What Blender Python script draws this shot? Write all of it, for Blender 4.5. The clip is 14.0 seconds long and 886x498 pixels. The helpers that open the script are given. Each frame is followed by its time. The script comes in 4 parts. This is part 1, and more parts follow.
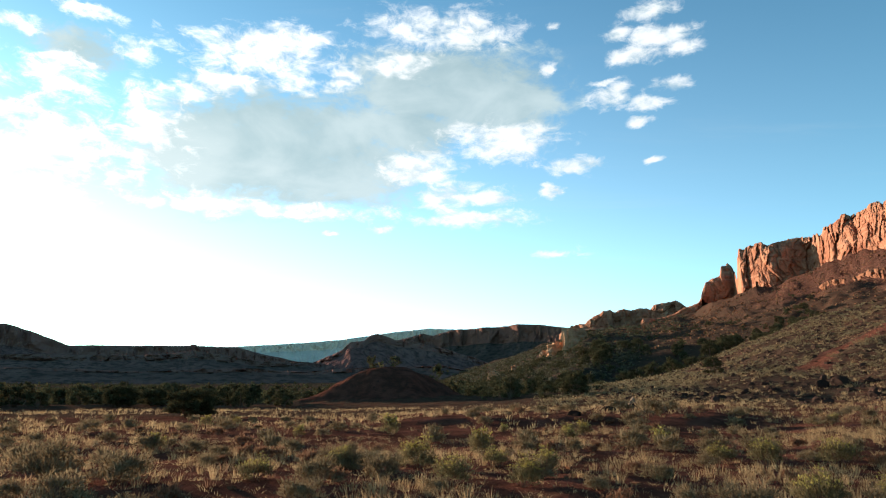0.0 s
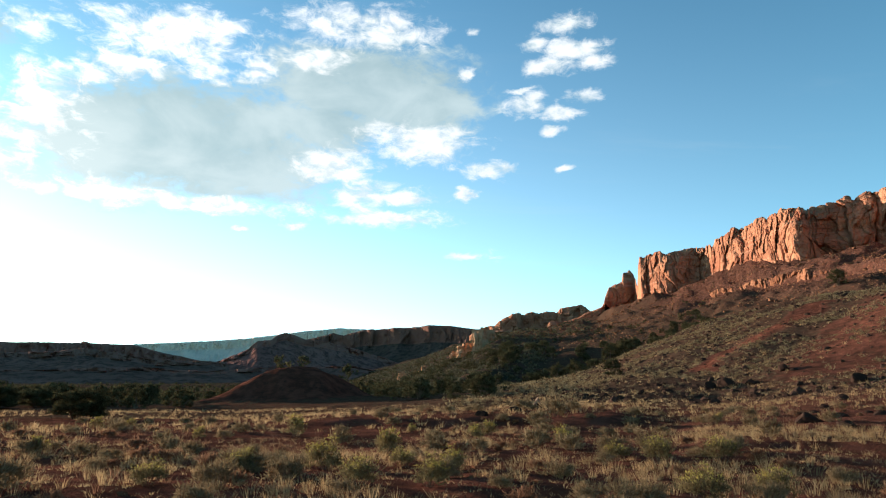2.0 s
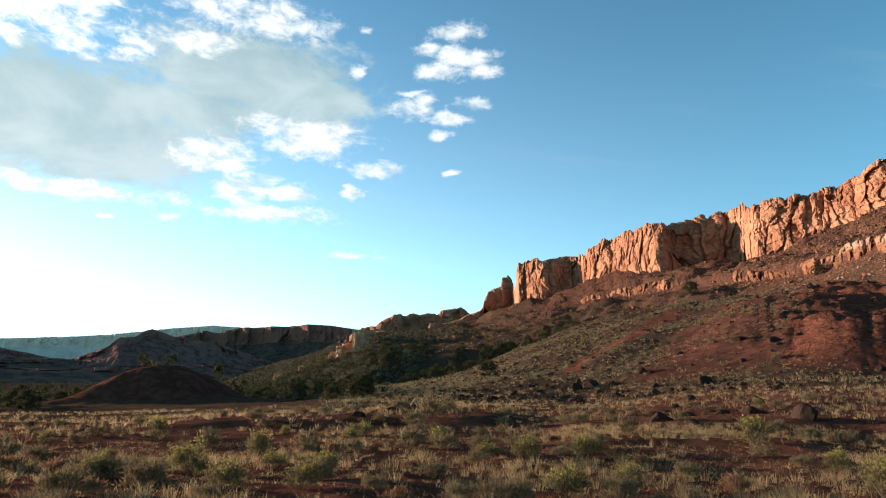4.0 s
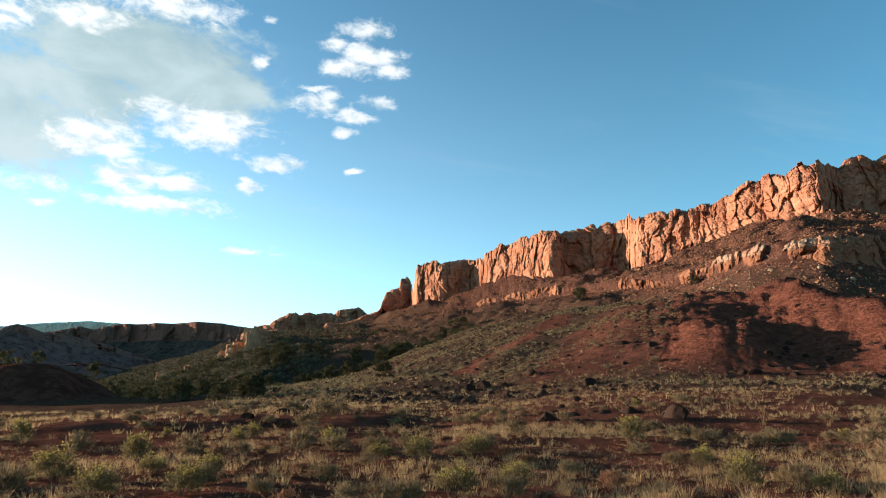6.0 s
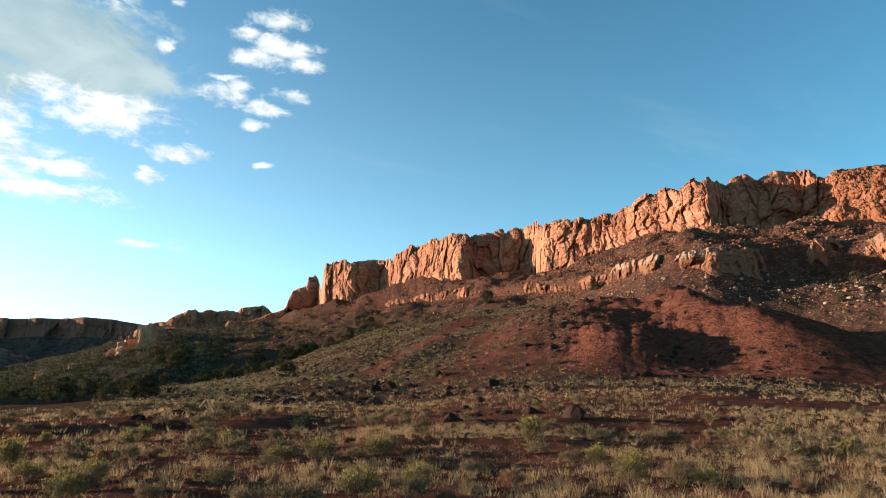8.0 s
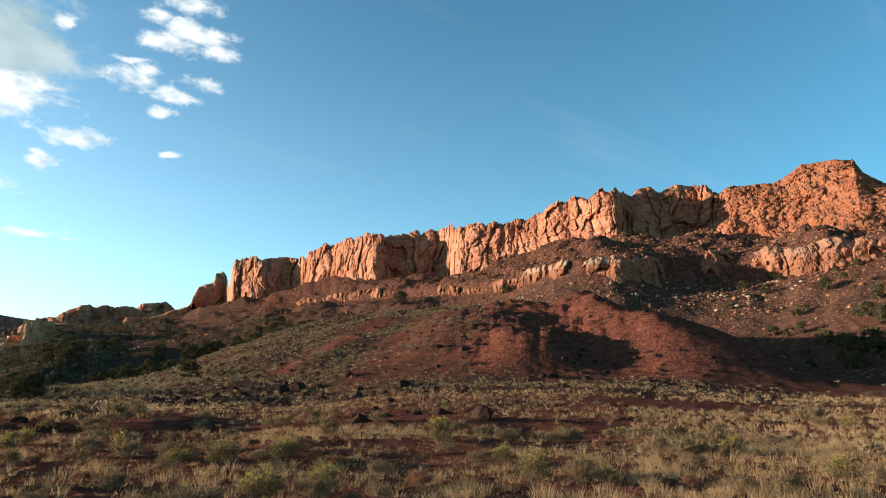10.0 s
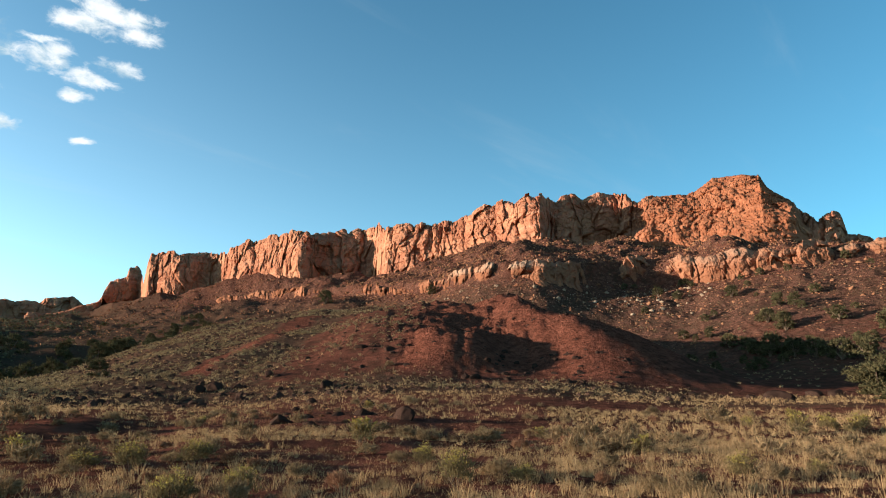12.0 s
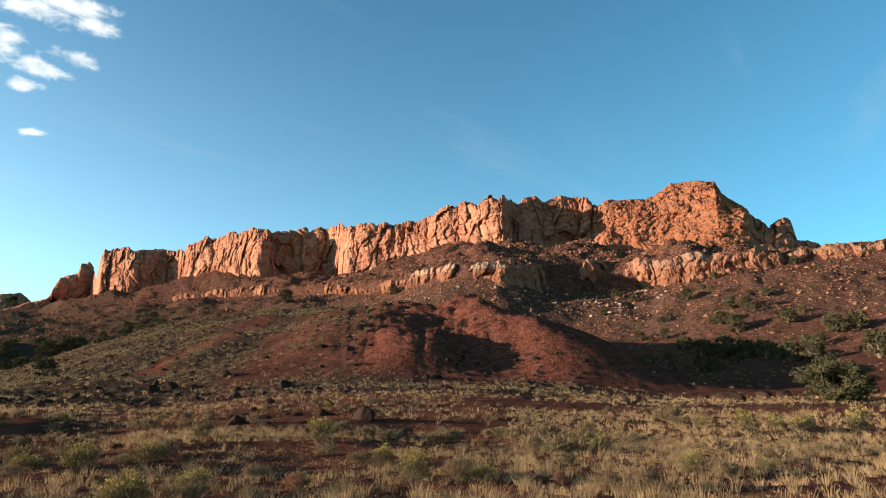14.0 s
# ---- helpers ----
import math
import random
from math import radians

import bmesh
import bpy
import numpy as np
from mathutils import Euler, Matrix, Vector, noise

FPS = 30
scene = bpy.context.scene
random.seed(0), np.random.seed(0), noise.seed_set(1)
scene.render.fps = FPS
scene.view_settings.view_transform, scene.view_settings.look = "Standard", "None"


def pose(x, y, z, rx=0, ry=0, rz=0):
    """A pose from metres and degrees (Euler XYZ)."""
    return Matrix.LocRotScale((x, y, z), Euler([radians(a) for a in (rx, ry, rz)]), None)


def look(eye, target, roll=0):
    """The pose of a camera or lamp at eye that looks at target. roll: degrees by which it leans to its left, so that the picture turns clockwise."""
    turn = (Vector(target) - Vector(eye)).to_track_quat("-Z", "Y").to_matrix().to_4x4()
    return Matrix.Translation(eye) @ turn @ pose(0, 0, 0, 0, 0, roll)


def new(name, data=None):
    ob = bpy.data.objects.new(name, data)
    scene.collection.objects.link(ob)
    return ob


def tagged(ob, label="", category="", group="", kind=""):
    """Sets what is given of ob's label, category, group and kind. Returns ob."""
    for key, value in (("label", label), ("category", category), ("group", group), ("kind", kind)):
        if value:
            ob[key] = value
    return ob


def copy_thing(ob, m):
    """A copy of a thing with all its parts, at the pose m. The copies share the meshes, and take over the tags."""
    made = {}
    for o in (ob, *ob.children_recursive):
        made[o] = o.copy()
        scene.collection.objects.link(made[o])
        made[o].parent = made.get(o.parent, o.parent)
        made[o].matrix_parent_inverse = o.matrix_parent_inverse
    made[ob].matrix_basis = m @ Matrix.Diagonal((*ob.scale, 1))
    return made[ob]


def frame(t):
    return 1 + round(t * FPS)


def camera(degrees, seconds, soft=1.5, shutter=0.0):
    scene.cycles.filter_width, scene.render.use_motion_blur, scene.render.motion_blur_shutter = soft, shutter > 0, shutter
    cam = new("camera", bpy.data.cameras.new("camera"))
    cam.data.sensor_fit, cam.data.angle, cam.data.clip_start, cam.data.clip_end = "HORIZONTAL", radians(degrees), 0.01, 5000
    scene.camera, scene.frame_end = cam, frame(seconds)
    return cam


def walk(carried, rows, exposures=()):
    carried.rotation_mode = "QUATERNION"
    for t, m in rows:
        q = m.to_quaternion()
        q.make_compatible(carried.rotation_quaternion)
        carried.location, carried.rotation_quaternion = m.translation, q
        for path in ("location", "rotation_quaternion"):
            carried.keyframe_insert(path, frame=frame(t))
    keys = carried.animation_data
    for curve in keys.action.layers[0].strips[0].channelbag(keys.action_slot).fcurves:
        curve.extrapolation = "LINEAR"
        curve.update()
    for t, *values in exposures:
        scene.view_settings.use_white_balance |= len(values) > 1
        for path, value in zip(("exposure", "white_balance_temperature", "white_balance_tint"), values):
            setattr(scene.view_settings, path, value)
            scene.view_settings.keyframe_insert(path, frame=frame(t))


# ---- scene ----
# A desert valley under a red cliff line, seen from a tripod that pans to the right.
cam = camera(69.83, 14.0, soft=1.1)
EYE = 1.55
ARM = 0.08  # the lens stands this far ahead of the tripod's axis
PAN = [  # seconds, degrees to the right, degrees up
    (0.0, 0.0, 13.05), (0.5, 1.99, 13.06), (1.0, 3.82, 13.07), (1.5, 5.82, 13.08), (2.0, 7.96, 13.09), (2.5, 10.47, 13.10),
    (3.0, 12.93, 13.11), (3.5, 15.84, 13.13), (6.0, 27.9, 13.22), (6.5, 29.95, 13.24), (7.0, 31.95, 13.25), (7.5, 34.14, 13.27),
    (8.0, 36.2, 13.29), (10.5, 45.85, 13.37), (11.0, 47.59, 13.38), (11.5, 49.37, 13.4), (12.0, 50.79, 13.41), (12.5, 52.13, 13.42),
    (13.0, 53.07, 13.43), (13.5, 53.81, 13.44), (14.0, 54.27, 13.44),
]
walk(cam, [(t, pose(ARM * math.sin(radians(a)), ARM * math.cos(radians(a)), EYE, 90 + p, 0, -a)) for t, a, p in PAN])

# ---- light ----
SUN_AZ, SUN_EL = -43.5, 7.2
scene.view_settings.exposure = 1.47


def heading(az, el=0.0):
    a, e = radians(az), radians(el)
    return Vector((math.sin(a) * math.cos(e), math.cos(a) * math.cos(e), math.sin(e)))


sun_data = bpy.data.lights.new("sun", "SUN")
sun_data.energy, sun_data.angle, sun_data.color = 4.4, radians(0.6), (1.0, 0.92, 0.80)
sun = new("sun", sun_data)
sun.matrix_world = look(heading(SUN_AZ, SUN_EL) * 200, (0, 0, 0))

world = bpy.data.worlds.new("sky")
scene.world = world
world.use_nodes = True


class Nodes:
    """Short-hand for wiring a node tree."""

    def __init__(self, tree):
        self.tree = tree
        tree.nodes.clear()

    def add(self, kind, inputs=(), **settings):
        n = self.tree.nodes.new(kind)
        for key, value in settings.items():
            setattr(n, key, value)
        for slot, value in dict(inputs).items():
            s = n.inputs[slot]
            if isinstance(value, bpy.types.NodeSocket):
                self.tree.links.new(value, s)
            else:
                s.default_value = value
        return n

    def math(self, op, a, b=0.0, c=0.0, clamp=False):
        return self.add("ShaderNodeMath", {0: a, 1: b, 2: c}, operation=op, use_clamp=clamp).outputs[0]

    def vec(self, op, a, b=(0, 0, 0)):
        return self.add("ShaderNodeVectorMath", {0: a, 1: b}, operation=op)

    def noise(self, vector, scale, detail=4.0, rough=0.55, distort=0.0):
        return self.add("ShaderNodeTexNoise", {"Vector": vector, "Scale": scale, "Detail": detail, "Roughness": rough, "Distortion": distort}).outputs["Fac"]

    def mix(self, fac, a, b, blend="MIX"):
        n = self.add("ShaderNodeMix", {0: fac, 6: a, 7: b}, data_type="RGBA", blend_type=blend)
        return n.outputs[2]

    def ramp(self, fac, lo, hi, to0=0.0, to1=1.0, smooth=True):
        return self.add("ShaderNodeMapRange", {0: fac, 1: lo, 2: hi, 3: to0, 4: to1}, interpolation_type="SMOOTHSTEP" if smooth else "LINEAR").outputs[0]


def rgb(r, g, b):
    return (r, g, b, 1.0)


# Clouds: azimuth, elevation, half width, half height (degrees), weight.
PUFFS = [
    (-0.7, 32.0, 7.4, 1.8, 1), (-4.2, 29.1, 3.2, 0.9, 0.9), (5.7, 22.4, 4.8, 1.7, 1), (3.0, 22.9, 2.4, 1.3, 0.9), (-2.1, 20.1, 3.5, 1.4, 0.9), (0.4, 17.8, 2.8, 1.3, 0.9), (2.8, 15.7, 5.4, 0.7, 0.95), (4.5, 17.6, 2.7, 0.7, 0.9), (-15.0, 16.0, 11.1, 0.7, 0.95), (-17.7, 28.8, 7.1, 1.6, 1), (-14.3, 30.6, 2.6, 1.0, 0.9), (-24.0, 25.0, 2.5, 0.9, 0.9), (-20.7, 26.3, 3.1, 1.0, 0.9), (-9.9, 27.8, 1.6, 1.0, 1), (-13.8, 26.8, 2.6, 0.7, 0.9), (10.1, 28.8, 0.8, 0.6, 1), (12.7, 20.1, 2.1, 0.8, 1), (10.2, 17.9, 0.9, 0.6, 1), (19.4, 20.0, 0.6, 0.3, 1), (10.9, 32.1, 0.7, 0.3, 0.8),
]
PUFFS += [
    (18.0, 28.7, 2.7, 0.8, 1), (21.1, 29.8, 2.9, 0.8, 1), (22.7, 28.7, 1.6, 0.5, 0.8), (20.4, 32.0, 2.0, 0.8, 0.9), (16.9, 30.6, 1.3, 0.5, 0.8), (16.3, 25.7, 1.9, 1.0, 1), (19.3, 24.7, 2.1, 0.7, 1), (15.5, 26.8, 1.3, 0.3, 0.9), (18.4, 23.3, 1.2, 0.4, 1), (21.8, 25.9, 1.4, 0.6, 0.7), (10.9, 12.4, 2.0, 0.4, 0.7), (-5.9, 14.8, 1.2, 0.4, 0.8), (-10.7, 14.4, 0.7, 0.3, 0.7), (-21.2, 16.1, 2.3, 0.8, 0.8), (-33.0, 24.5, 2.8, 1.6, 0.8), (-33.0, 19.3, 6.1, 3.8, 0.6), (-27.2, 22.7, 2.7, 2.6, 0.7), (-36.9, 27.2, 1.9, 0.5, 0.9), (-32.0, 29.4, 2.5, 0.6, 0.9), (-28.2, 27.4, 1.8, 1.0, 0.8), (-34.1, 15.6, 4.6, 1.7, 0.6),
]
BODIES = [
    (-15.6, 21.4, 13.8, 5.9, 1), (0.6, 27.1, 10.5, 4.2, 1), (5.0, 26.0, 6.3, 3.8, 0.9), (-3.3, 23.6, 5.9, 2.5, 0.8), (-32.0, 26.5, 4.0, 1.7, 0.8),
]


def build_sky(tree):
    n = Nodes(tree)
    sky = n.add("ShaderNodeTexSky", sky_type="NISHITA", sun_disc=False)
    sky.sun_elevation, sky.sun_rotation = radians(SUN_EL), radians(SUN_AZ)
    sky.altitude, sky.air_density, sky.dust_density, sky.ozone_density = 1700.0, 1.0, 1.5, 1.6
    way = n.add("ShaderNodeTexCoord").outputs["Generated"]
    xyz = n.add("ShaderNodeSeparateXYZ", {0: way})
    az = n.math("MULTIPLY", n.math("ARCTAN2", xyz.outputs[0], xyz.outputs[1]), 57.2958)
    el = n.math("MULTIPLY", n.math("ARCSINE", xyz.outputs[2]), 57.2958)
    flat = n.math("MAXIMUM", xyz.outputs[2], 0.06)
    over = n.add("ShaderNodeCombineXYZ", {0: n.math("DIVIDE", xyz.outputs[0], flat), 1: n.math("DIVIDE", xyz.outputs[1], flat), 2: 0.0}).outputs[0]
    squat = n.vec("MULTIPLY", way, (1, 1, 1.9)).outputs[0]
    puff, soft = n.noise(squat, 30.0, 8.0, 0.66, 0.4), n.noise(squat, 7.0, 6.0, 0.55, 0.4)
    warp_a, warp_e = n.noise(squat, 14.0, 5.0), n.noise(n.vec("ADD", squat, (4.3, 1.7, 2.9)).outputs[0], 17.0, 5.0)
    u = n.math("ADD", az, n.math("MULTIPLY", n.math("SUBTRACT", warp_a, 0.5), 3.0))
    v = n.math("ADD", el, n.math("MULTIPLY", n.math("SUBTRACT", warp_e, 0.5), 1.8))
    here = n.add("ShaderNodeCombineXYZ", {0: u, 1: v, 2: 0.0}).outputs[0]

    def cover_of(rows):
        cover = None
        for a, e, w, h, weight in rows:
            d = n.vec("MULTIPLY", n.vec("SUBTRACT", here, (a, e, 0)).outputs[0], (1 / w, 1 / h, 0)).outputs[0]
            near = n.math("MULTIPLY", n.math("SUBTRACT", 1.2, n.vec("LENGTH", d).outputs["Value"]), weight)
            cover = near if cover is None else n.math("MAXIMUM", cover, near)
        return n.math("MINIMUM", cover, 0.72)

    rough = n.math("MULTIPLY", n.math("SUBTRACT", puff, 0.5), 2.8)
    calm = n.math("MULTIPLY", n.math("SUBTRACT", soft, 0.5), 1.6)
    white = n.ramp(n.math("ADD", cover_of(PUFFS), n.math("ADD", rough, n.math("MULTIPLY", calm, 0.6))), -0.10, 0.98)
    grey = n.ramp(n.math("ADD", cover_of(BODIES), n.math("ADD", calm, n.math("MULTIPLY", rough, 0.4))), -0.02, 0.62)
    sun_way = n.vec("DOT_PRODUCT", way, heading(SUN_AZ, SUN_EL)).outputs["Value"]
    glow = n.math("POWER", n.math("MAXIMUM", sun_way, 0.0), 6.0)
    lit = n.mix(glow, rgb(4.0, 4.25, 4.4), rgb(8, 7.8, 7.6))
    lit = n.mix(n.ramp(n.noise(squat, 30.0, 6.0, 0.65), 0.36, 0.56), n.mix(glow, rgb(2.9, 3.4, 3.6), rgb(5, 5.1, 5.1)), lit)
    dull = n.mix(n.ramp(soft, 0.35, 0.7), n.mix(glow, rgb(1.6, 2.25, 2.45), rgb(2.5, 3.1, 3.1)), n.mix(glow, rgb(2.5, 3.1, 3.25), rgb(3.4, 3.8, 3.7)))
    strands = n.ramp(n.noise(n.vec("MULTIPLY", over, (0.55, 2.3, 1)).outputs[0], 1.1, 6.0, 0.6, 0.6), 0.52, 0.85, 0.0, 0.12)
    air = n.mix(1.0, sky.outputs[0], rgb(0.37, 0.93, 1.05), "MULTIPLY")
    low = n.math("POWER", 2.7183, n.math("DIVIDE", n.math("MAXIMUM", el, 0.0), -12.5))
    toward = n.math("ADD", n.math("MULTIPLY", sun_way, 0.5), 0.5)
    bright = n.math("MULTIPLY", low, n.math("MULTIPLY", n.math("POWER", toward, 2.8), 3.3))
    thick = n.add("ShaderNodeCombineXYZ", {0: bright, 1: bright, 2: bright}).outputs[0]
    air = n.mix(1.0, air, n.vec("MULTIPLY", thick, (1.95, 1.70, 1.62)).outputs[0], "ADD")
    pale = n.math("POWER", 2.7183, n.math("DIVIDE", n.math("MAXIMUM", el, 0.0), -17.0))
    thin = n.add("ShaderNodeCombineXYZ", {0: pale, 1: pale, 2: pale}).outputs[0]
    air = n.mix(1.0, air, n.vec("MULTIPLY", thin, (0.70, 1.37, 1.49)).outputs[0], "ADD")
    veil = n.mix(strands, air, rgb(3, 3.3, 3.4))
    colour = n.mix(white, n.mix(n.math("MULTIPLY", grey, 0.92), veil, dull), lit)
    back = n.add("ShaderNodeBackground", {"Color": colour, "Strength": 0.09})
    n.tree.links.new(back.outputs[0], n.add("ShaderNodeOutputWorld").inputs[0])


build_sky(world.node_tree)

# ---- materials ----


def material(name, build):
    m = bpy.data.materials.new(name)
    m.use_nodes = True
    n = Nodes(m.node_tree)
    colour, rough, height, strength, dist = build(n)
    b = n.add("ShaderNodeBsdfPrincipled", {"Base Color": colour, "Roughness": rough, "Specular IOR Level": 0.0})
    if height is not None:
        bump = n.add("ShaderNodeBump", {"Height": height, "Strength": strength, "Distance": dist})
        n.tree.links.new(bump.outputs[0], b.inputs["Normal"])
    n.tree.links.new(b.outputs[0], n.add("ShaderNodeOutputMaterial").inputs[0])
    return m


def place(n):
    return n.add("ShaderNodeNewGeometry").outputs["Position"]


def ground_look(n):
    p = place(n)
    bare = n.add("ShaderNodeAttribute", attribute_name="bare").outputs["Fac"]
    pale = n.add("ShaderNodeAttribute", attribute_name="pale").outputs["Fac"]
    far = n.add("ShaderNodeAttribute", attribute_name="far").outputs["Fac"]
    broad, mid, fine = n.noise(p, 0.03, 5.0), n.noise(p, 0.45, 6.0, 0.65), n.noise(p, 6.0, 6.0, 0.7)
    red = n.mix(n.ramp(mid, 0.35, 0.68), rgb(0.0737, 0.0256, 0.0166), rgb(0.153, 0.0531, 0.0333))
    red = n.mix(n.ramp(fine, 0.55, 0.75), red, rgb(0.101, 0.038, 0.024))
    # Sunlight put into the colour: badland faces get brighter clay, the unlit mound doesn't.
    sunlit_clay = n.mix(n.ramp(n.noise(p, 0.9, 6.0, 0.7), 0.35, 0.65), rgb(0.0998, 0.0318, 0.0191), rgb(0.2, 0.0663, 0.0397))
    red = n.mix(n.ramp(bare, 0.72, 0.98), red, sunlit_clay)
    soil = n.mix(n.ramp(mid, 0.35, 0.65), rgb(0.0642, 0.0237, 0.0148), rgb(0.109, 0.0417, 0.0268))
    grassy = n.mix(n.ramp(n.noise(p, 1.3, 5.0, 0.7), 0.42, 0.62), soil, rgb(0.101, 0.0626, 0.0351))
    grassy = n.mix(n.ramp(broad, 0.4, 0.6, 0.0, 0.5), grassy, rgb(0.069, 0.0399, 0.0259))
    woods = n.mix(n.ramp(n.noise(p, 0.09, 6.0, 0.7), 0.42, 0.58), rgb(0.0894, 0.0455, 0.0314), rgb(0.0404, 0.0322, 0.0204))
    grassy = n.mix(far, grassy, woods)
    colour = n.mix(n.ramp(n.math("ADD", bare, n.math("MULTIPLY", n.math("SUBTRACT", mid, 0.5), 0.7)), 0.35, 0.65), grassy, red)
    stone = n.mix(n.ramp(n.noise(p, 0.8, 7.0, 0.72), 0.4, 0.62), rgb(0.0737, 0.0322, 0.0222), rgb(0.178, 0.0758, 0.049))
    grit = n.noise(p, 1.1, 7.0, 0.72)
    colour = n.mix(n.ramp(grit, 0.50, 0.66, 0.0, 0.6), colour, rgb(0.0417, 0.0189, 0.0129))
    colour = n.mix(n.math("MULTIPLY", pale, n.ramp(n.noise(p, 0.25, 6.0, 0.7), 0.4, 0.6)), colour, stone)
    lumps = n.math("MULTIPLY", n.math("MULTIPLY", pale, n.noise(p, 0.28, 6.0, 0.68)), 7.0)
    rills = n.math("MULTIPLY", n.math("MULTIPLY", n.ramp(bare, 0.75, 1.0), n.noise(p, 2.2, 5.0, 0.6)), 1.2)
    height = n.math("ADD", n.math("ADD", lumps, rills), n.math("ADD", n.math("MULTIPLY", fine, 0.18), n.math("ADD", n.math("MULTIPLY", mid, 0.6), grit)))
    return colour, 0.95, height, 0.9, 0.38


def cliff_look(tone, dark, streak):
    def build(n):
        p = place(n)
        stretched = n.vec("MULTIPLY", p, (1.0, 1.0, 0.12)).outputs[0]
        beds = n.vec("MULTIPLY", p, (0.05, 0.05, 1.0)).outputs[0]
        patch, flute, bed, fine = n.noise(p, 0.035, 5.0), n.noise(stretched, 0.22, 7.0, 0.65), n.noise(beds, 0.35, 6.0, 0.6), n.noise(p, 0.7, 8.0, 0.7)
        colour = n.mix(n.ramp(patch, 0.35, 0.65), tone, dark)
        colour = n.mix(n.ramp(bed, 0.52, 0.68, 0.0, 0.55), colour, rgb(tone[0] * 1.12, tone[1] * 1.25, tone[2] * 1.4))
        colour = n.mix(n.ramp(flute, 0.52, 0.72, 0.0, streak), colour, rgb(0.154, 0.0588, 0.0353))
        colour = n.mix(n.ramp(fine, 0.5, 0.75, 0.0, 0.35), colour, rgb(dark[0] * 0.6, dark[1] * 0.6, dark[2] * 0.6))
        slide = n.add("ShaderNodeAttribute", attribute_name="slide").outputs["Fac"]
        cap = n.add("ShaderNodeAttribute", attribute_name="cap").outputs["Fac"]
        colour = n.mix(n.math("MULTIPLY", cap, n.ramp(patch, 0.35, 0.55, 0.1, 0.6)), colour, rgb(0.42, 0.276, 0.186))
        colour = n.mix(n.math("MULTIPLY", slide, n.ramp(fine, 0.3, 0.6, 0.45, 0.9)), colour, rgb(0.23, 0.0751, 0.0347))
        height = n.math("ADD", n.math("MULTIPLY", fine, 0.5), n.math("ADD", flute, n.math("MULTIPLY", bed, 0.5)))
        return colour, 0.92, height, 0.7, 1.1
    return build


def far_look(low, high, cliff, spotted=1.0):
    def build(n):
        p = place(n)
        wall = n.add("ShaderNodeAttribute", attribute_name="bare").outputs["Fac"]
        patch, spots = n.noise(p, 0.006, 7.0, 0.65), n.noise(p, 0.05, 7.0, 0.75)
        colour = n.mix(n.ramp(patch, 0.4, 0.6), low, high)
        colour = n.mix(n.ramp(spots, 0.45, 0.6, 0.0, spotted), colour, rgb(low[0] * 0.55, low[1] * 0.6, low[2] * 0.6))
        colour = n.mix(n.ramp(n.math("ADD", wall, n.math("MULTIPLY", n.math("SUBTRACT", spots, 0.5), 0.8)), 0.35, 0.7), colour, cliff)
        return colour, 0.95, spots, 0.3, 8.0
    return build


GROUND = material("red_soil", ground_look)
CLIFF = material("red_sandstone", cliff_look(rgb(0.42, 0.179, 0.0986), rgb(0.287, 0.103, 0.0564), 0.6))
LEDGE = material("banded_ledge_rock", cliff_look(rgb(0.291, 0.118, 0.0628), rgb(0.168, 0.0621, 0.0322), 0.5))
# MESA and MESA_NEAR are lightened to put some distance haze into the colour.
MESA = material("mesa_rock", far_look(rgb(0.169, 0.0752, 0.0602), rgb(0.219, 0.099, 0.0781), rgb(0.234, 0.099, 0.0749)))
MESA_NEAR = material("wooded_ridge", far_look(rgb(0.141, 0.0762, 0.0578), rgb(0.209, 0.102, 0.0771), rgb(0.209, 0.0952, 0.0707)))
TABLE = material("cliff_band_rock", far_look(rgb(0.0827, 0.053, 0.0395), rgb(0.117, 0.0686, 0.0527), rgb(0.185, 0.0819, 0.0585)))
# RANGE's pale base colour is painted distance haze, not the rock's own tone.
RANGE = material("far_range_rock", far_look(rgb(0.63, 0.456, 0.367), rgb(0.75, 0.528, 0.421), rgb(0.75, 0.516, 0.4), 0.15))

# ---- noise on arrays ----


def lattice(ix, iy, seed):
    h = (ix.astype(np.int64) * 374761393 + iy.astype(np.int64) * 668265263 + seed * 1442695041) & 0xFFFFFFFF
    h = ((h ^ (h >> 13)) * 1274126177) & 0xFFFFFFFF
    return ((h ^ (h >> 16)) & 0xFFFF) / 32767.5 - 1.0


def vnoise(x, y, seed=0):
    ix, iy = np.floor(x), np.floor(y)
    fx, fy = x - ix, y - iy
    sx, sy = fx * fx * (3 - 2 * fx), fy * fy * (3 - 2 * fy)
    a, b = lattice(ix, iy, seed), lattice(ix + 1, iy, seed)
    c, d = lattice(ix, iy + 1, seed), lattice(ix + 1, iy + 1, seed)
    return (a + (b - a) * sx) * (1 - sy) + (c + (d - c) * sx) * sy


def fbm(x, y, octaves=4, seed=0, gain=0.5):
    x, y = np.asarray(x, float), np.asarray(y, float)
    total, amp = np.zeros(np.broadcast(x, y).shape), 1.0
    for k in range(octaves):
        total = total + amp * vnoise(x * 2.03 ** k + 17.3 * k, y * 2.03 ** k - 9.1 * k, seed + k)
        amp *= gain
    return total


def ridged(x, y, octaves=4, seed=0):
    total, amp = 0.0, 1.0
    for k in range(octaves):
        total = total + amp * (1 - np.abs(vnoise(x * 2.1 ** k + 5.7 * k, y * 2.1 ** k + 3.3 * k, seed + k)))
        amp *= 0.5
    return total / 1.9 - 0.5


